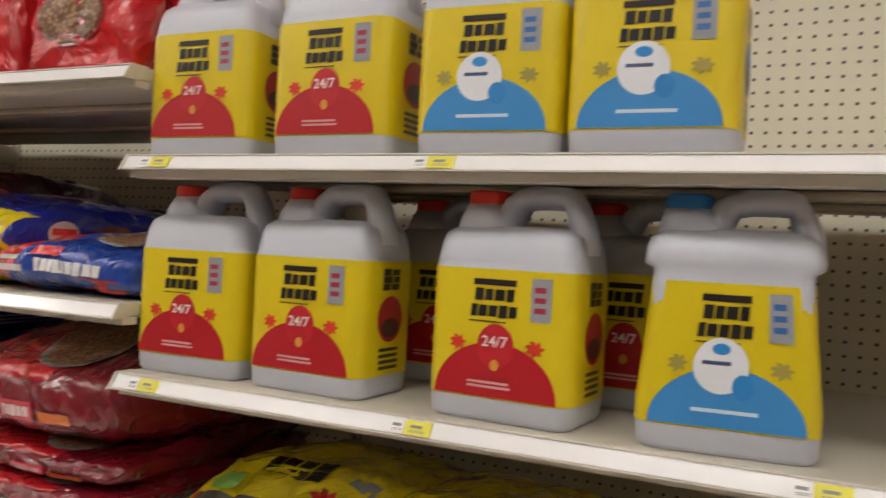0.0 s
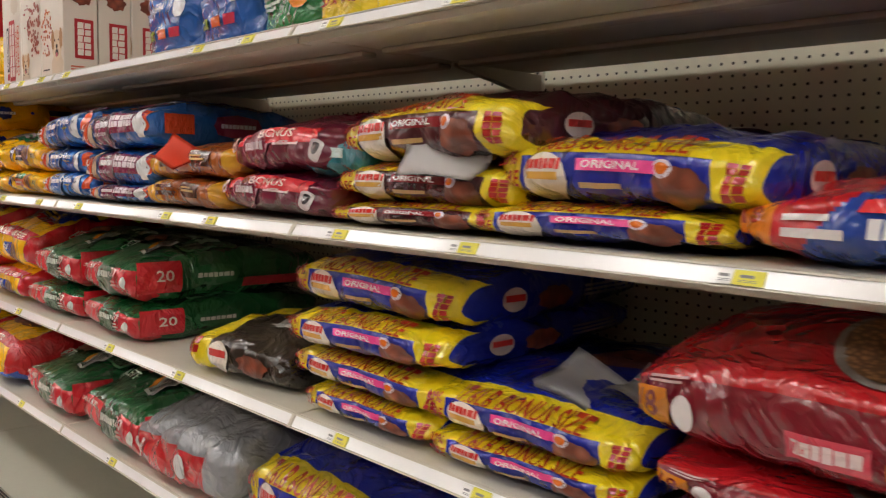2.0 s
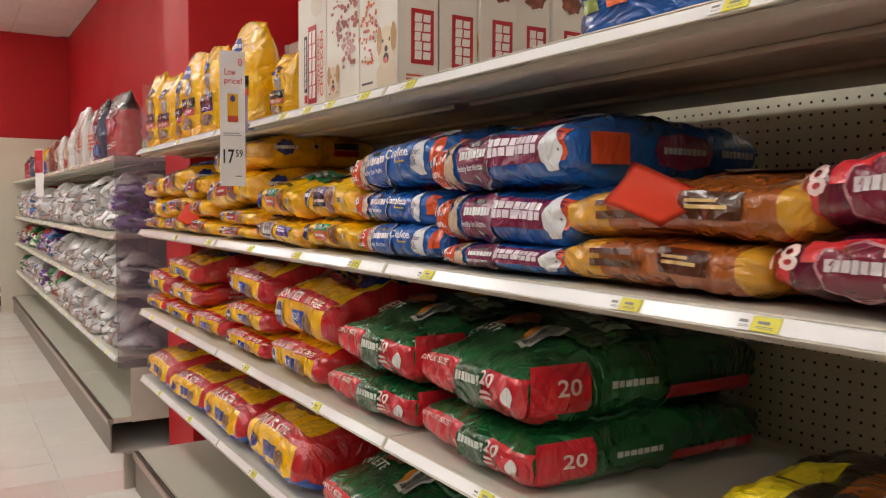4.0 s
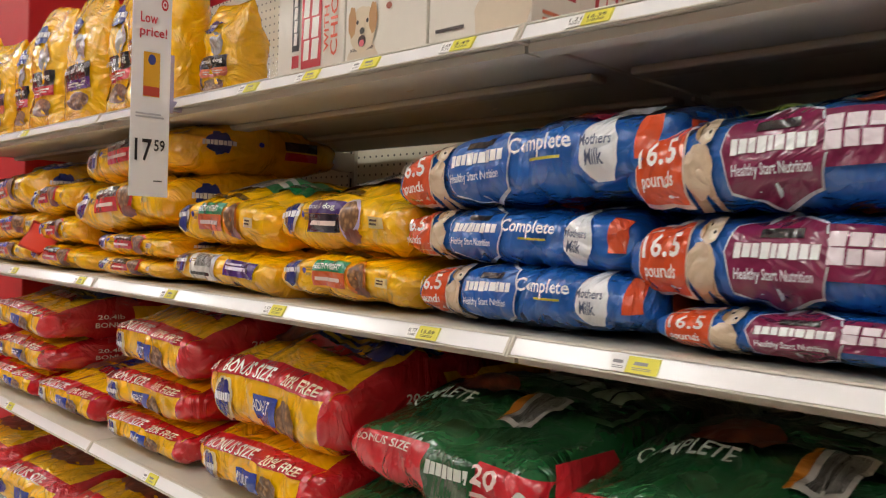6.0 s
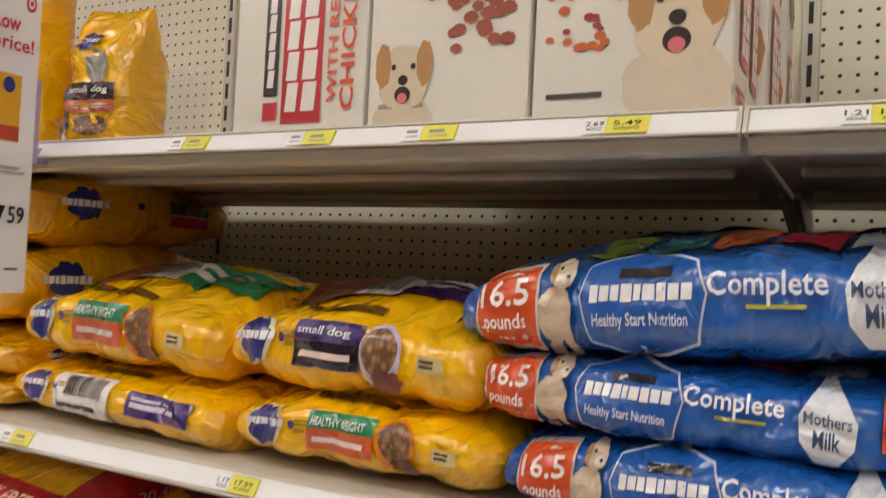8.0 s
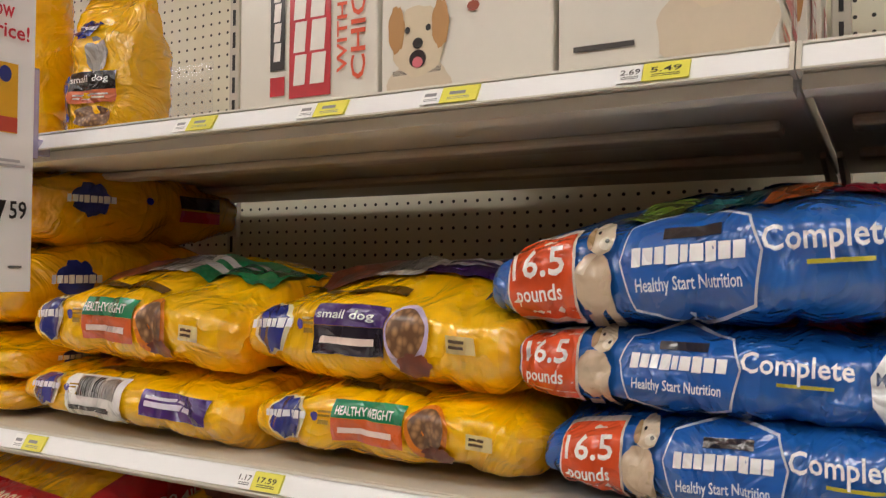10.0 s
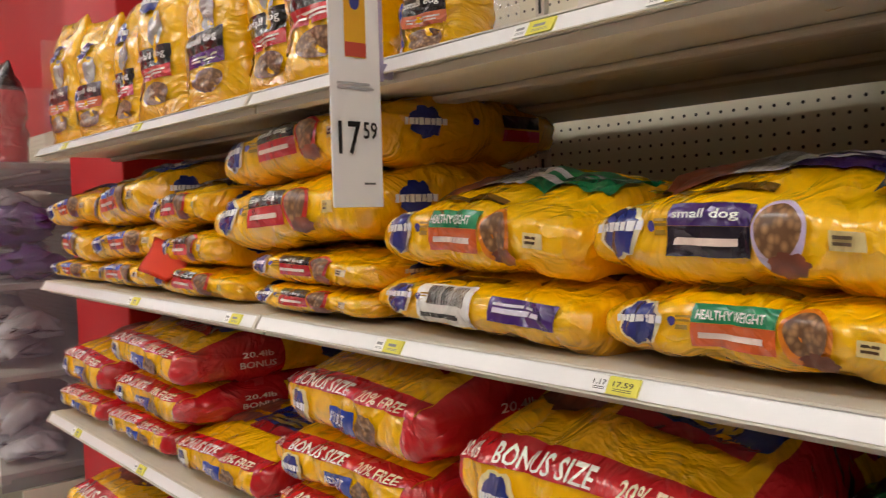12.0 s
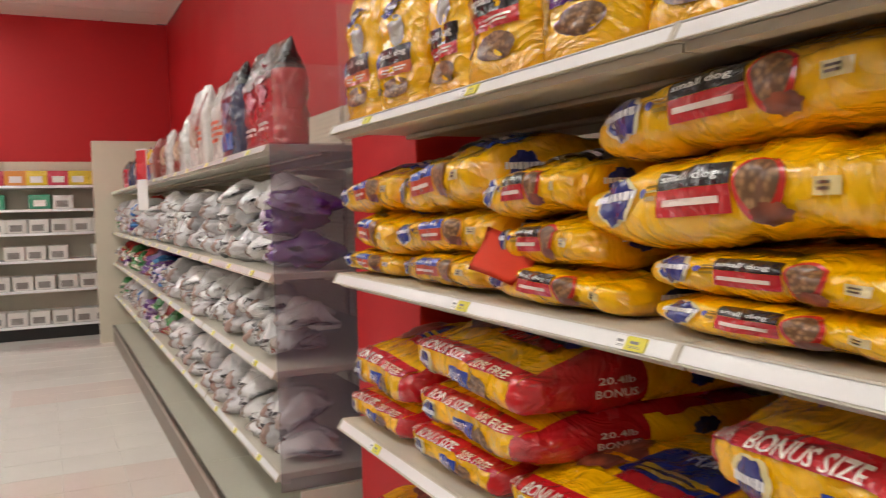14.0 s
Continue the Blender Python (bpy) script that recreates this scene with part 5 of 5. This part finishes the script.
def litter_jug(kind, waist=0.0):
    W, D, H = 0.235, 0.17, 0.295
    bm = bmesh.new()
    prof = [(0.0, 0.95, 0.93), (0.006, 0.985, 0.98), (0.03, 1.0, 1.0), (0.195, 1.0, 1.0), (0.199, 0.985, 0.98), (0.203, 0.985, 0.98), (0.226, 0.955, 0.93), (0.238, 0.92, 0.86), (0.246, 0.82, 0.74), (0.25, 0.64, 0.55)]
    if waist:
        prof = prof[:3] + [(0.06, 1.0, 1.0), (0.1, 1 - waist * 0.35, 1.0), (0.15, 1 - waist * 0.8, 1.0), (0.195, 1 - waist, 1.0), (0.207, 1 - waist, 0.97), (0.213, 0.97, 1.0), (0.232, 0.96, 0.98), (0.244, 0.92, 0.86), (0.252, 0.8, 0.7), (0.256, 0.6, 0.5)]

    def slim(z):
        return 1 - waist * max(0.0, min(1.0, (z - 0.055) / 0.13))
    loft(bm, [rounded_ring(bm, W * a, D * b, 0.03 * min(a, b), z, 0, D / 2) for z, a, b in prof])
    ob = new("litter_jug", mesh_from(bm, "litter_jug", JUG, True))
    bm = bmesh.new()
    loft(bm, [rounded_ring(bm, 0.105, 0.13, 0.04, 0.238, -0.05, D / 2), rounded_ring(bm, 0.085, 0.1, 0.036, 0.262, -0.058, D / 2), rounded_ring(bm, 0.066, 0.066, 0.03, 0.28, -0.062, D / 2)], flat_ink)
    part("neck", bm, JUG, ob, smooth=True)
    bm = bmesh.new()
    path = [(-0.03, 0.252), (-0.014, 0.275), (0.0, 0.286), (0.02, 0.29), (0.058, 0.29), (0.078, 0.287), (0.089, 0.27), (0.096, 0.245), (0.1, 0.215)]
    rings = []
    for k, (px, pz) in enumerate(path):
        q, s = path[min(k + 1, len(path) - 1)], path[max(k - 1, 0)]
        tx, tz = q[0] - s[0], q[1] - s[1]
        ln = math.hypot(tx, tz)
        nx, nz = -tz / ln, tx / ln
        hw = 0.0165 if 2 <= k <= 6 else 0.021
        rings.append([bm.verts.new((px + nx * hw * math.cos(a), D / 2 + 0.034 * math.sin(a), pz + nz * hw * math.cos(a))) for a in [math.tau * i / 14 for i in range(14)]])
    loft(bm, rings)
    bmesh.ops.recalc_face_normals(bm, faces=bm.faces)
    part("handle", bm, JUG, ob, smooth=True)
    bm = bmesh.new()
    cylinder(bm, (-0.062, D / 2, 0.2865), (0, 0, 1), 0.034, 0.017, 32)
    cylinder(bm, (-0.062, D / 2, 0.2965), (0, 0, 1), 0.0325, 0.003, 32, 0.029)
    part("cap", bm, mat("cap_red", "d8382c", 0.4) if kind == 0 else mat("cap_blue", "2a78b8", 0.4), ob, "red screw cap" if kind == 0 else "blue screw cap")
    bm = bmesh.new()
    loft(bm, [rounded_ring(bm, W * slim(z) + 0.002, D + 0.002, 0.031, z, 0, D / 2) for z in (0.03, 0.055, 0.1, 0.15, 0.194)], caps=False)
    lab = part("label", bm, mat("jug_label_yellow", "dfc81a", 0.35, coat=0.2, vary=0.05, crease=0.12), ob, "glossy yellow wraparound label", smooth=True)
    c1 = "b81c28" if kind == 0 else "3f8fd0"
    F = lambda a, b, off: Vector((a * slim(0.111 + b), -0.001 - off * 0.45, 0.111 + b))
    R = lambda a, b, off: Vector((W / 2 * slim(0.111 + b) + 0.0015 + off * 0.45, D / 2 + a, 0.111 + b))
    LH = 0.158
    bw = W - 0.062
    printed(ob, F, bw, LH, [
        ("brand_bar", "rect", "241c20", 1, -0.03, 0.42, 0.4, 0.05), ("logo", "blocks", "1c1a1a", 1, -0.03, 0.32, 0.38, 0.11, 1, 4), ("logo", "blocks", "1c1a1a", 1, -0.03, 0.19, 0.44, 0.11, 1, 5), ("slogan", "bars", "4a4420", 1, -0.03, 0.105, 0.46, 0.02, 1),
        ("weight_flag", "rect", "9a9ea4", 1, 0.4, 0.3, 0.18, 0.34), ("weight_line", "bars", "a83850" if kind == 0 else "3f6fb0", 2, 0.4, 0.3, 0.12, 0.24, 3)], flat_ink)
    if kind == 0:
        printed(ob, F, bw, LH, [("dome", "dome", c1, 1, 0.0, -0.5, 1.14, 0.88), ("round_badge", "ell", "c42430", 2, 0.0, -0.09, 0.34, 0.36), ("badge_lettering", "text", "f0e6e4", 3, 0.0, -0.05, 0.24, 0.09, "24/7"), ("gold_seal", "ell", "d89a3c", 3, 0.0, -0.24, 0.08, 0.09),
                                ("white_line", "bars", "e0a8a8", 2, 0.0, -0.4, 0.5, 0.07, 2), ("cat_mark", "ell", "d8402c", 2, -0.36, -0.08, 0.13, 0.11, 0.25), ("cat_mark", "ell", "d8402c", 2, 0.36, -0.08, 0.15, 0.11, 0.25)], flat_ink)
    else:
        printed(ob, F, bw, LH, [("dome", "dome", c1, 1, 0.0, -0.5, 1.14, 0.86), ("scent_disc", "ell", "e6eaf0", 2, -0.05, -0.06, 0.42, 0.4), ("scent_script", "bars", "4a5a80", 3, -0.04, -0.04, 0.3, 0.05, 1), ("scent_flame", "ell", "2f8ad0", 3, -0.05, 0.06, 0.14, 0.08), ("scent_badge", "ell", "2f86cc", 3, 0.12, -0.2, 0.16, 0.18),
                                ("white_line", "bars", "cfe2f0", 2, 0.0, -0.38, 0.5, 0.05, 1), ("cat_mark", "ell", "a89a4c", 2, -0.38, -0.06, 0.13, 0.11, 0.25), ("cat_mark", "ell", "a89a4c", 2, 0.4, -0.06, 0.15, 0.11, 0.25)], flat_ink)
    printed(ob, R, D - 0.062, LH, [("side_lettering", "blocks", "3a3620", 1, 0, 0.36, 0.5, 0.2, 3, 2), ("side_oval", "ell", "a82830" if kind == 0 else "2f6fb0", 1, 0, 0.0, 0.7, 0.42), ("side_picture", "ell", "4a2a28", 2, 0, -0.08, 0.5, 0.18), ("side_line", "bars", "4a4420", 1, 0, -0.36, 0.56, 0.22, 4)], flat_ink)
    return tagged(ob, "grey plastic cat litter jug with yellow label and red cap" if kind == 0 else "grey plastic cat litter jug with yellow label and blue cap", "litter jug", "red capped litter jugs" if kind == 0 else "blue capped litter jugs")


jug_r, jug_b, jug_w = litter_jug(0), litter_jug(1), litter_jug(1, 0.13)
for k, (proto, x, y, z, yaw) in enumerate((
        (jug_r, -0.925, 1.065, Z_LIT_LOW, 1), (jug_r, -0.708, 1.06, Z_LIT_LOW, -3), (jug_r, -0.415, 1.055, Z_LIT_LOW, -4), (jug_w, -0.145, 1.055, Z_LIT_LOW, 5),
        (jug_r, -0.60, 1.27, Z_LIT_LOW, -2), (jug_r, -0.30, 1.25, Z_LIT_LOW, -3),
        (jug_r, -0.93, 1.07, Z_LIT_UP, 0), (jug_r, -0.69, 1.065, Z_LIT_UP, -2), (jug_b, -0.45, 1.06, Z_LIT_UP, 2), (jug_b, -0.245, 1.055, Z_LIT_UP, 1))):
    m = pose(x, y, z + 0.001, 0, 0, yaw) @ Matrix.Diagonal((0.835, 0.85, 0.975, 1))
    if proto.name in USED:
        copy_thing(proto, m).matrix_basis = m
    else:
        USED[proto.name] = 1
        proto.matrix_basis = m


# ---- hanging price sign ----
sign = empty("price_sign", pose(-4.302, 0.972, 1.40, 0, 0, 86))
part("card", boxes((-0.0365, 0.0365, -0.0015, 0.0015, 0, 0.39), bevel=0.001), PAPER, sign, "white printed card")
F = lambda a, b, off: Vector((a, -0.0016 - off * 0.4, 0.195 + b))
printed(sign, F, 0.073, 0.39, [("headline", "text", "c8283c", 1, -0.1, 0.345, 0.44, 0.05, "Low"), ("headline", "text", "c8283c", 1, 0.02, 0.275, 0.7, 0.06, "price!"), ("target_ring", "ell", "cc2a36", 1, 0.3, 0.42, 0.18, 0.055), ("target_gap", "ell", "f0eeee", 2, 0.3, 0.42, 0.11, 0.034), ("target_dot", "ell", "cc2a36", 3, 0.3, 0.42, 0.06, 0.018),
                              ("product_picture", "rect", "dca41c", 1, 0.0, 0.08, 0.42, 0.21), ("picture_logo", "ell", "232f7c", 2, 0.0, 0.15, 0.2, 0.05), ("picture_band", "rect", "b8402c", 2, 0.0, 0.0, 0.42, 0.045), ("small_print", "bars", "b0aeb0", 1, 0.0, -0.115, 0.76, 0.03, 2),
                              ("price", "text", "201c1c", 1, -0.17, -0.28, 0.44, 0.105, "17"), ("price", "text", "201c1c", 1, 0.24, -0.255, 0.28, 0.055, "59"), ("small_print", "bars", "5a5858", 1, 0.24, -0.425, 0.26, 0.012, 1)], flat_ink)
part("clip", boxes((0.024, 0.046, 0.003, 0.01, 0.16, 0.27), (0.024, 0.066, 0.0105, 0.02, 0.165, 0.185), bevel=0.002), mat("lilac_acrylic", "b8aed0", 0.15, alpha=0.6), sign, "clear lilac plastic clip")
tagged(sign, "white low price sign card clipped to the top shelf", "price sign")

# ---- red tag slips and loose paper ----
def slip(name, w, h, m, material, label, category, bend=0.01):
    bm = bmesh.new()
    grid(bm, lambda s, t: Vector(((s - 0.5) * w, (t - 0.5) * h, bend * math.sin(s * 3.1 + t * 2) + bend * 0.5 * math.cos(t * 5))), 10, 8)
    bmesh.ops.solidify(bm, geom=bm.faces[:], thickness=0.0008)
    ob = new(name, mesh_from(bm, name, material, True))
    ob.matrix_basis = m
    return tagged(ob, label, category)


ORANGE_PAPER = mat("red_orange_paper", "fb5a38", 0.6, vary=0.04)
slip("paper_slip", 0.12, 0.075, pose(-2.74, 1.045, 1.362, 52, 14, -4), ORANGE_PAPER, "red orange paper slip on an orange bag", "paper")
slip("paper_slip", 0.12, 0.08, pose(-5.12, 1.055, 1.305, 60, 10, 8), ORANGE_PAPER, "red orange paper slip between yellow bags", "paper")
slip("paper_sheet", 0.16, 0.07, pose(-1.87, 1.055, 1.345, 62, 2, 3), PAPER, "white paper sheet on a maroon bag", "paper", 0.014)
SHEET = mat("milky_plastic_sheet", "eeeeee", 0.25, coat=0.4, vary=0.05, alpha=0.85)
slip("plastic_sheet", 0.22, 0.12, pose(-1.66, 1.2, 0.985, 22, 6, -14), SHEET, "milky plastic sheet lying on blue bags", "plastic sheet", 0.02)
slip("plastic_sheet", 0.17, 0.11, pose(-1.57, 1.21, 1.0, 20, -8, -30), SHEET, "milky plastic sheet lying on blue bags", "plastic sheet", 0.025)


# ---- the far run: treats and litter bags past the column ----
CX0, CX1 = -13.2, -6.55
for k in range(5):
    a = CX1 - 1.33 * (k + 1)
    gondola(a, a + 1.33, 1.036, 1.76, [(z, tag_row(a, a + 1.33, (0.2, 0.5, 0.8))) for z in (1.6, 1.18, 0.86, 0.52)], 1.9, "cream store shelving bay filled with pet supply packs")
part_panel = structure("divider_panel", boxes((CX1 + 0.004, CX1 + 0.01, 1.036, 1.70, 0.46, 1.605), bevel=0.001), PANEL_P, "smoky translucent acrylic end divider of the far shelves", "divider")
part_panel2 = structure("divider_panel_upper", boxes((CX1 + 0.004, CX1 + 0.01, 1.05, 1.70, 1.606, 1.86)), ACRYL, "clear acrylic end divider above the shelf", "divider")
for nm, bb in (("divider_panel_side", (-5.895, -5.889, 1.05, 1.72, Z_TOP + 0.001, Z_TOP + 0.3)), ("divider_panel_back", (-5.888, -4.72, 1.722, 1.726, Z_TOP + 0.001, Z_TOP + 0.3))):
    structure(nm, boxes(bb), ACRYL, "clear acrylic divider panel on the top shelf", "divider")
structure("side_panel", boxes((CX1 + 0.004, CX1 + 0.016, 1.1, 1.74, 0.16, 0.455), bevel=0.002), DECK, "grey steel side panel of the far shelves", "panel")
post = structure("leg_post", boxes((-5.97, -5.93, 0.95, 1.0, 0.0, 0.17), bevel=0.003), STEEL, "short steel post between two shelf runs", "post")


def small_pack(seed, c1, c2, label, group, W=0.16, H=0.11, D=0.2):
    P = bag_surface(W, H, D, seed, 0.22, 2.4, 2.6, 0.04)
    bm = bmesh.new()
    rows = grid(bm, lambda u, v: P(u, ring_angle(v, 3.0)), 18, 20, True)
    bm.faces.new(rows[0][::-1]), bm.faces.new(rows[-1])
    bmesh.ops.recalc_face_normals(bm, faces=bm.faces)
    ob = new("treat_bag", mesh_from(bm, "treat_bag", film(c1), True))
    printed(ob, bag_front(P, W, H, 2.4), W, H, [("picture", "ell", c2, 1, 0.15, 0.0, 0.36, 0.6, 0.1), ("flavour_flag", "rect", "a04a3c", 2, 0.18, -0.2, 0.2, 0.16), ("print", "blocks", "5a5658", 1, -0.2, 0.1, 0.34, 0.2, 1, 5), ("small_print", "bars", "8f8a88", 1, -0.2, -0.15, 0.3, 0.2, 2)])
    return tagged(ob, label, "treat bag", group)


packs = [small_pack(31, "eceaea", "a89a90", "white treat bag with small picture on shelf", "white treat bags"), small_pack(32, "d2d0d2", "b0948a", "pale grey treat bag on shelf", "white treat bags"),
         small_pack(33, "b0322c", "e0c8a0", "red treat bag lying on shelf", "coloured treat bags"), small_pack(34, "2a6ab4", "e8e0d0", "blue treat bag lying on shelf", "coloured treat bags"),
         small_pack(35, "2f7a3c", "e8e0d0", "green treat bag lying on shelf", "coloured treat bags"), small_pack(36, "5a2a7c", "d8c8e0", "purple treat bag lying on shelf", "coloured treat bags")]
PK = (0.16, 0.11, 0.2)
rng = random.Random(4)
for zi, z in enumerate((1.18, 0.86, 0.52)):
    x = CX1 - 0.1
    while x > CX0 + 0.2:
        far = (CX1 - x) / (CX1 - CX0)
        proto = packs[rng.choice((0, 0, 1, 1)) if far < 0.42 else rng.choice((0, 1, 2, 3, 4, 5, 2))]
        if zi == 0 and x > CX1 - 0.2:
            proto = packs[5]
        w = rng.uniform(0.1, 0.19)
        zz = z
        for r in range(2 if zi else 3):
            hh = rng.uniform(0.075, 0.14)
            place(proto, PK, x - w, x, zz + 0.005, hh, y=1.05 + rng.uniform(0, 0.03), yaw=rng.uniform(-42, 42), roll=rng.uniform(-24, 24), tilt=rng.uniform(-16, 14), depth=0.24)
            zz += hh * 0.78
            if rng.random() < 0.2:
                break
        x -= w * 0.97

tall = [standing_bag("cat_litter_bag", 0.3, 0.42, 0.14, 41, ["b3202c", "241c20"], lambda u, th: 1 if u > 0.7 else 0, [("picture", "ell", "d890a0", 1, 0, 0.0, 0.4, 0.2, 0.12), ("text_line", "bars", "e8d8d4", 1, 0, -0.3, 0.5, 0.1, 2), ("dark_panel", "rect", "5a1420", 1, 0, 0.16, 0.7, 0.08)], "red carry bag with black handle on top shelf", "standing supply bags", "supply bag"),
        standing_bag("cat_litter_bag", 0.3, 0.4, 0.14, 42, ["3a3f5c", "1c1c22"], lambda u, th: 1 if u > 0.75 else 0, [("picture", "ell", "8a86a8", 1, 0, 0.0, 0.5, 0.24, 0.08), ("flag", "rect", "2a62b0", 1, 0, -0.32, 0.7, 0.18)], "navy carry bag with black top on shelf", "standing supply bags", "supply bag"),
        standing_bag("cat_litter_bag", 0.26, 0.34, 0.12, 43, ["dcd6d2", "c8c2be"], None, [("stripe", "bars", "d86a4c", 1, 0, -0.1, 0.7, 0.3, 4)], "white and orange striped bag on top shelf", "standing supply bags", "supply bag"),
        standing_bag("cat_litter_bag", 0.26, 0.4, 0.12, 44, ["e0dedc", "d0ccca"], None, [("picture", "ell", "b8a898", 1, 0, -0.1, 0.6, 0.3, 0.08)], "white supply bag with rolled top on shelf", "standing supply bags", "supply bag"),
        standing_bag("cat_litter_bag", 0.24, 0.3, 0.12, 45, ["8a3a2c", "c8b8a0"], None, [("picture", "ell", "d8c0a0", 1, 0, 0, 0.6, 0.4, 0.08)], "brown supply bag standing on top shelf", "standing supply bags", "supply bag"),
        standing_bag("cat_litter_bag", 0.2, 0.26, 0.12, 46, ["5a3a8c", "e0b020"], lambda u, th: 1 if u > 0.5 else 0, [("picture", "ell", "d8d0e0", 1, 0, 0, 0.6, 0.4, 0.08)], "purple and yellow supply bag on top shelf", "standing supply bags", "supply bag")]
x = CX1 - 0.2
for k, (i, w, h) in enumerate(((0, 0.3, 0.36), (0, 0.32, 0.38), (1, 0.34, 0.37), (2, 0.3, 0.36), (2, 0.3, 0.36), (3, 0.3, 0.42), (3, 0.28, 0.3), (4, 0.3, 0.28), (3, 0.28, 0.28), (4, 0.3, 0.3), (4, 0.3, 0.28), (2, 0.3, 0.25), (5, 0.28, 0.26), (4, 0.28, 0.26), (5, 0.28, 0.26), (5, 0.28, 0.26), (1, 0.28, 0.25), (5, 0.28, 0.25), (0, 0.28, 0.26))):
    put(tall[i], {0: (0.3, 0.42, 0.14), 1: (0.3, 0.4, 0.14), 2: (0.26, 0.34, 0.12), 3: (0.26, 0.4, 0.12), 4: (0.24, 0.3, 0.12), 5: (0.2, 0.26, 0.12)}[i], x, 1.602, w=w, h=h, y=1.07 + 0.03 * (k % 2), yaw=8 * math.sin(k * 3))
    x -= w * 1.02

# red sign card on the far run
card = new("price_sign", mesh_from(boxes((-0.06, 0.06, -0.002, 0.002, 0, 0.4)), "price_sign", PAPER))
card.matrix_basis = pose(-9.6, 0.97, 1.4, 0, 0, 25)
tagged(card, "white and red price sign card on far shelf", "price sign")
part("sign_panel", boxes((-0.058, 0.058, -0.004, -0.0022, 0.2, 0.39)), ink("c82834"), card)

# end panel of the run and the bays on the end wall
structure("end_panel", boxes((CX0 - 0.06, CX0 - 0.02, 0.86, 1.76, 0, 2.14), bevel=0.004), BEIGE, "tall beige end panel of the far shelves", "panel")


def wall_bay(y0, y1):
    ob = empty("wall_shelving", pose(FAR, (y0 + y1) / 2, 0))
    inv = Matrix.Translation((-FAR, -(y0 + y1) / 2, 0))
    made = [part("back_panel", boxes((FAR + 0.002, FAR + 0.03, y0, y1, 0.0, 1.98)), BEIGE, ob)]
    for z in (1.70, 1.44, 1.18, 0.88, 0.55, 0.16):
        made.append(part("shelf", boxes((FAR + 0.031, FAR + 0.42, y0 + 0.004, y1 - 0.004, z - 0.03, z), bevel=0.003), RAIL, ob))
    made.append(part("kick_plate", boxes((FAR + 0.031, FAR + 0.4, y0 + 0.004, y1 - 0.004, 0.002, 0.128)), BLACK, ob, "black kick plate"))
    for o in made:
        o.matrix_parent_inverse = inv
    return tagged(ob, "white wall shelving with rows of small packs", "shelving", "wall shelving bays")


for yy in (-0.6, -1.82, 0.6):
    wall_bay(yy - 0.608, yy + 0.608)
carton = new("small_carton", mesh_from(boxes((-0.14, 0.14, -0.1, 0.1, 0, 0.15), bevel=0.004), "small_carton", mat("carton_white", "e0dcd6", 0.5, vary=0.1)))
part("print", boxes((0.1405, 0.143, -0.07, 0.05, 0.02, 0.09)), ink("8a8480"), carton)
tagged(carton, "small white carton on the end wall shelving", "carton", "small white cartons")
bright = []
for c in ("e0903c", "d84a5c", "4aa07c", "e8c83c"):
    b = new("small_pack", mesh_from(boxes((-0.14, 0.14, -0.11, 0.11, 0, 0.16), bevel=0.012), "small_pack", ink(c)))
    part("print", boxes((0.1405, 0.143, -0.06, 0.06, 0.03, 0.1)), ink("ece6e0"), b)
    tagged(b, "small bright coloured pack on the end wall shelving", "pack", "small bright packs")
    bright.append(b)
used2 = set()
rng = random.Random(9)
for zi, z in enumerate((1.70, 1.44, 1.18, 0.88, 0.55, 0.16)):
    yy = -2.3
    while yy < 1.15:
        src = bright[rng.randrange(4)] if zi == 0 or zi == 1 and rng.random() < 0.3 else carton
        if not (zi in (1, 3) and rng.random() < 0.3):
            m = pose(FAR + 0.25, yy, z + 0.001, 0, 0, rng.uniform(-3, 3))
            if src.name in used2:
                copy_thing(src, m)
            else:
                used2.add(src.name)
                src.matrix_basis = m
        yy += rng.choice((0.21, 0.22, 0.23))

# ---- floor tiles ----
tile_a = mesh_from(boxes((-0.151, 0.151, -0.151, 0.151, 0, 0.002), bevel=0.0006), "tile", FLOOR_M)
tile_b = mesh_from(boxes((-0.151, 0.151, -0.151, 0.151, 0, 0.002), bevel=0.0006), "tile", FLOOR_R)
for i in range(25):
    for j in range(7):
        t = new("tile", tile_b if (i % 8) < 2 and j < 3 else tile_a)
        t.location = (-13.4 + 0.305 * i, 0.86 - 0.305 * j, 0.0002)
        t.parent = floor
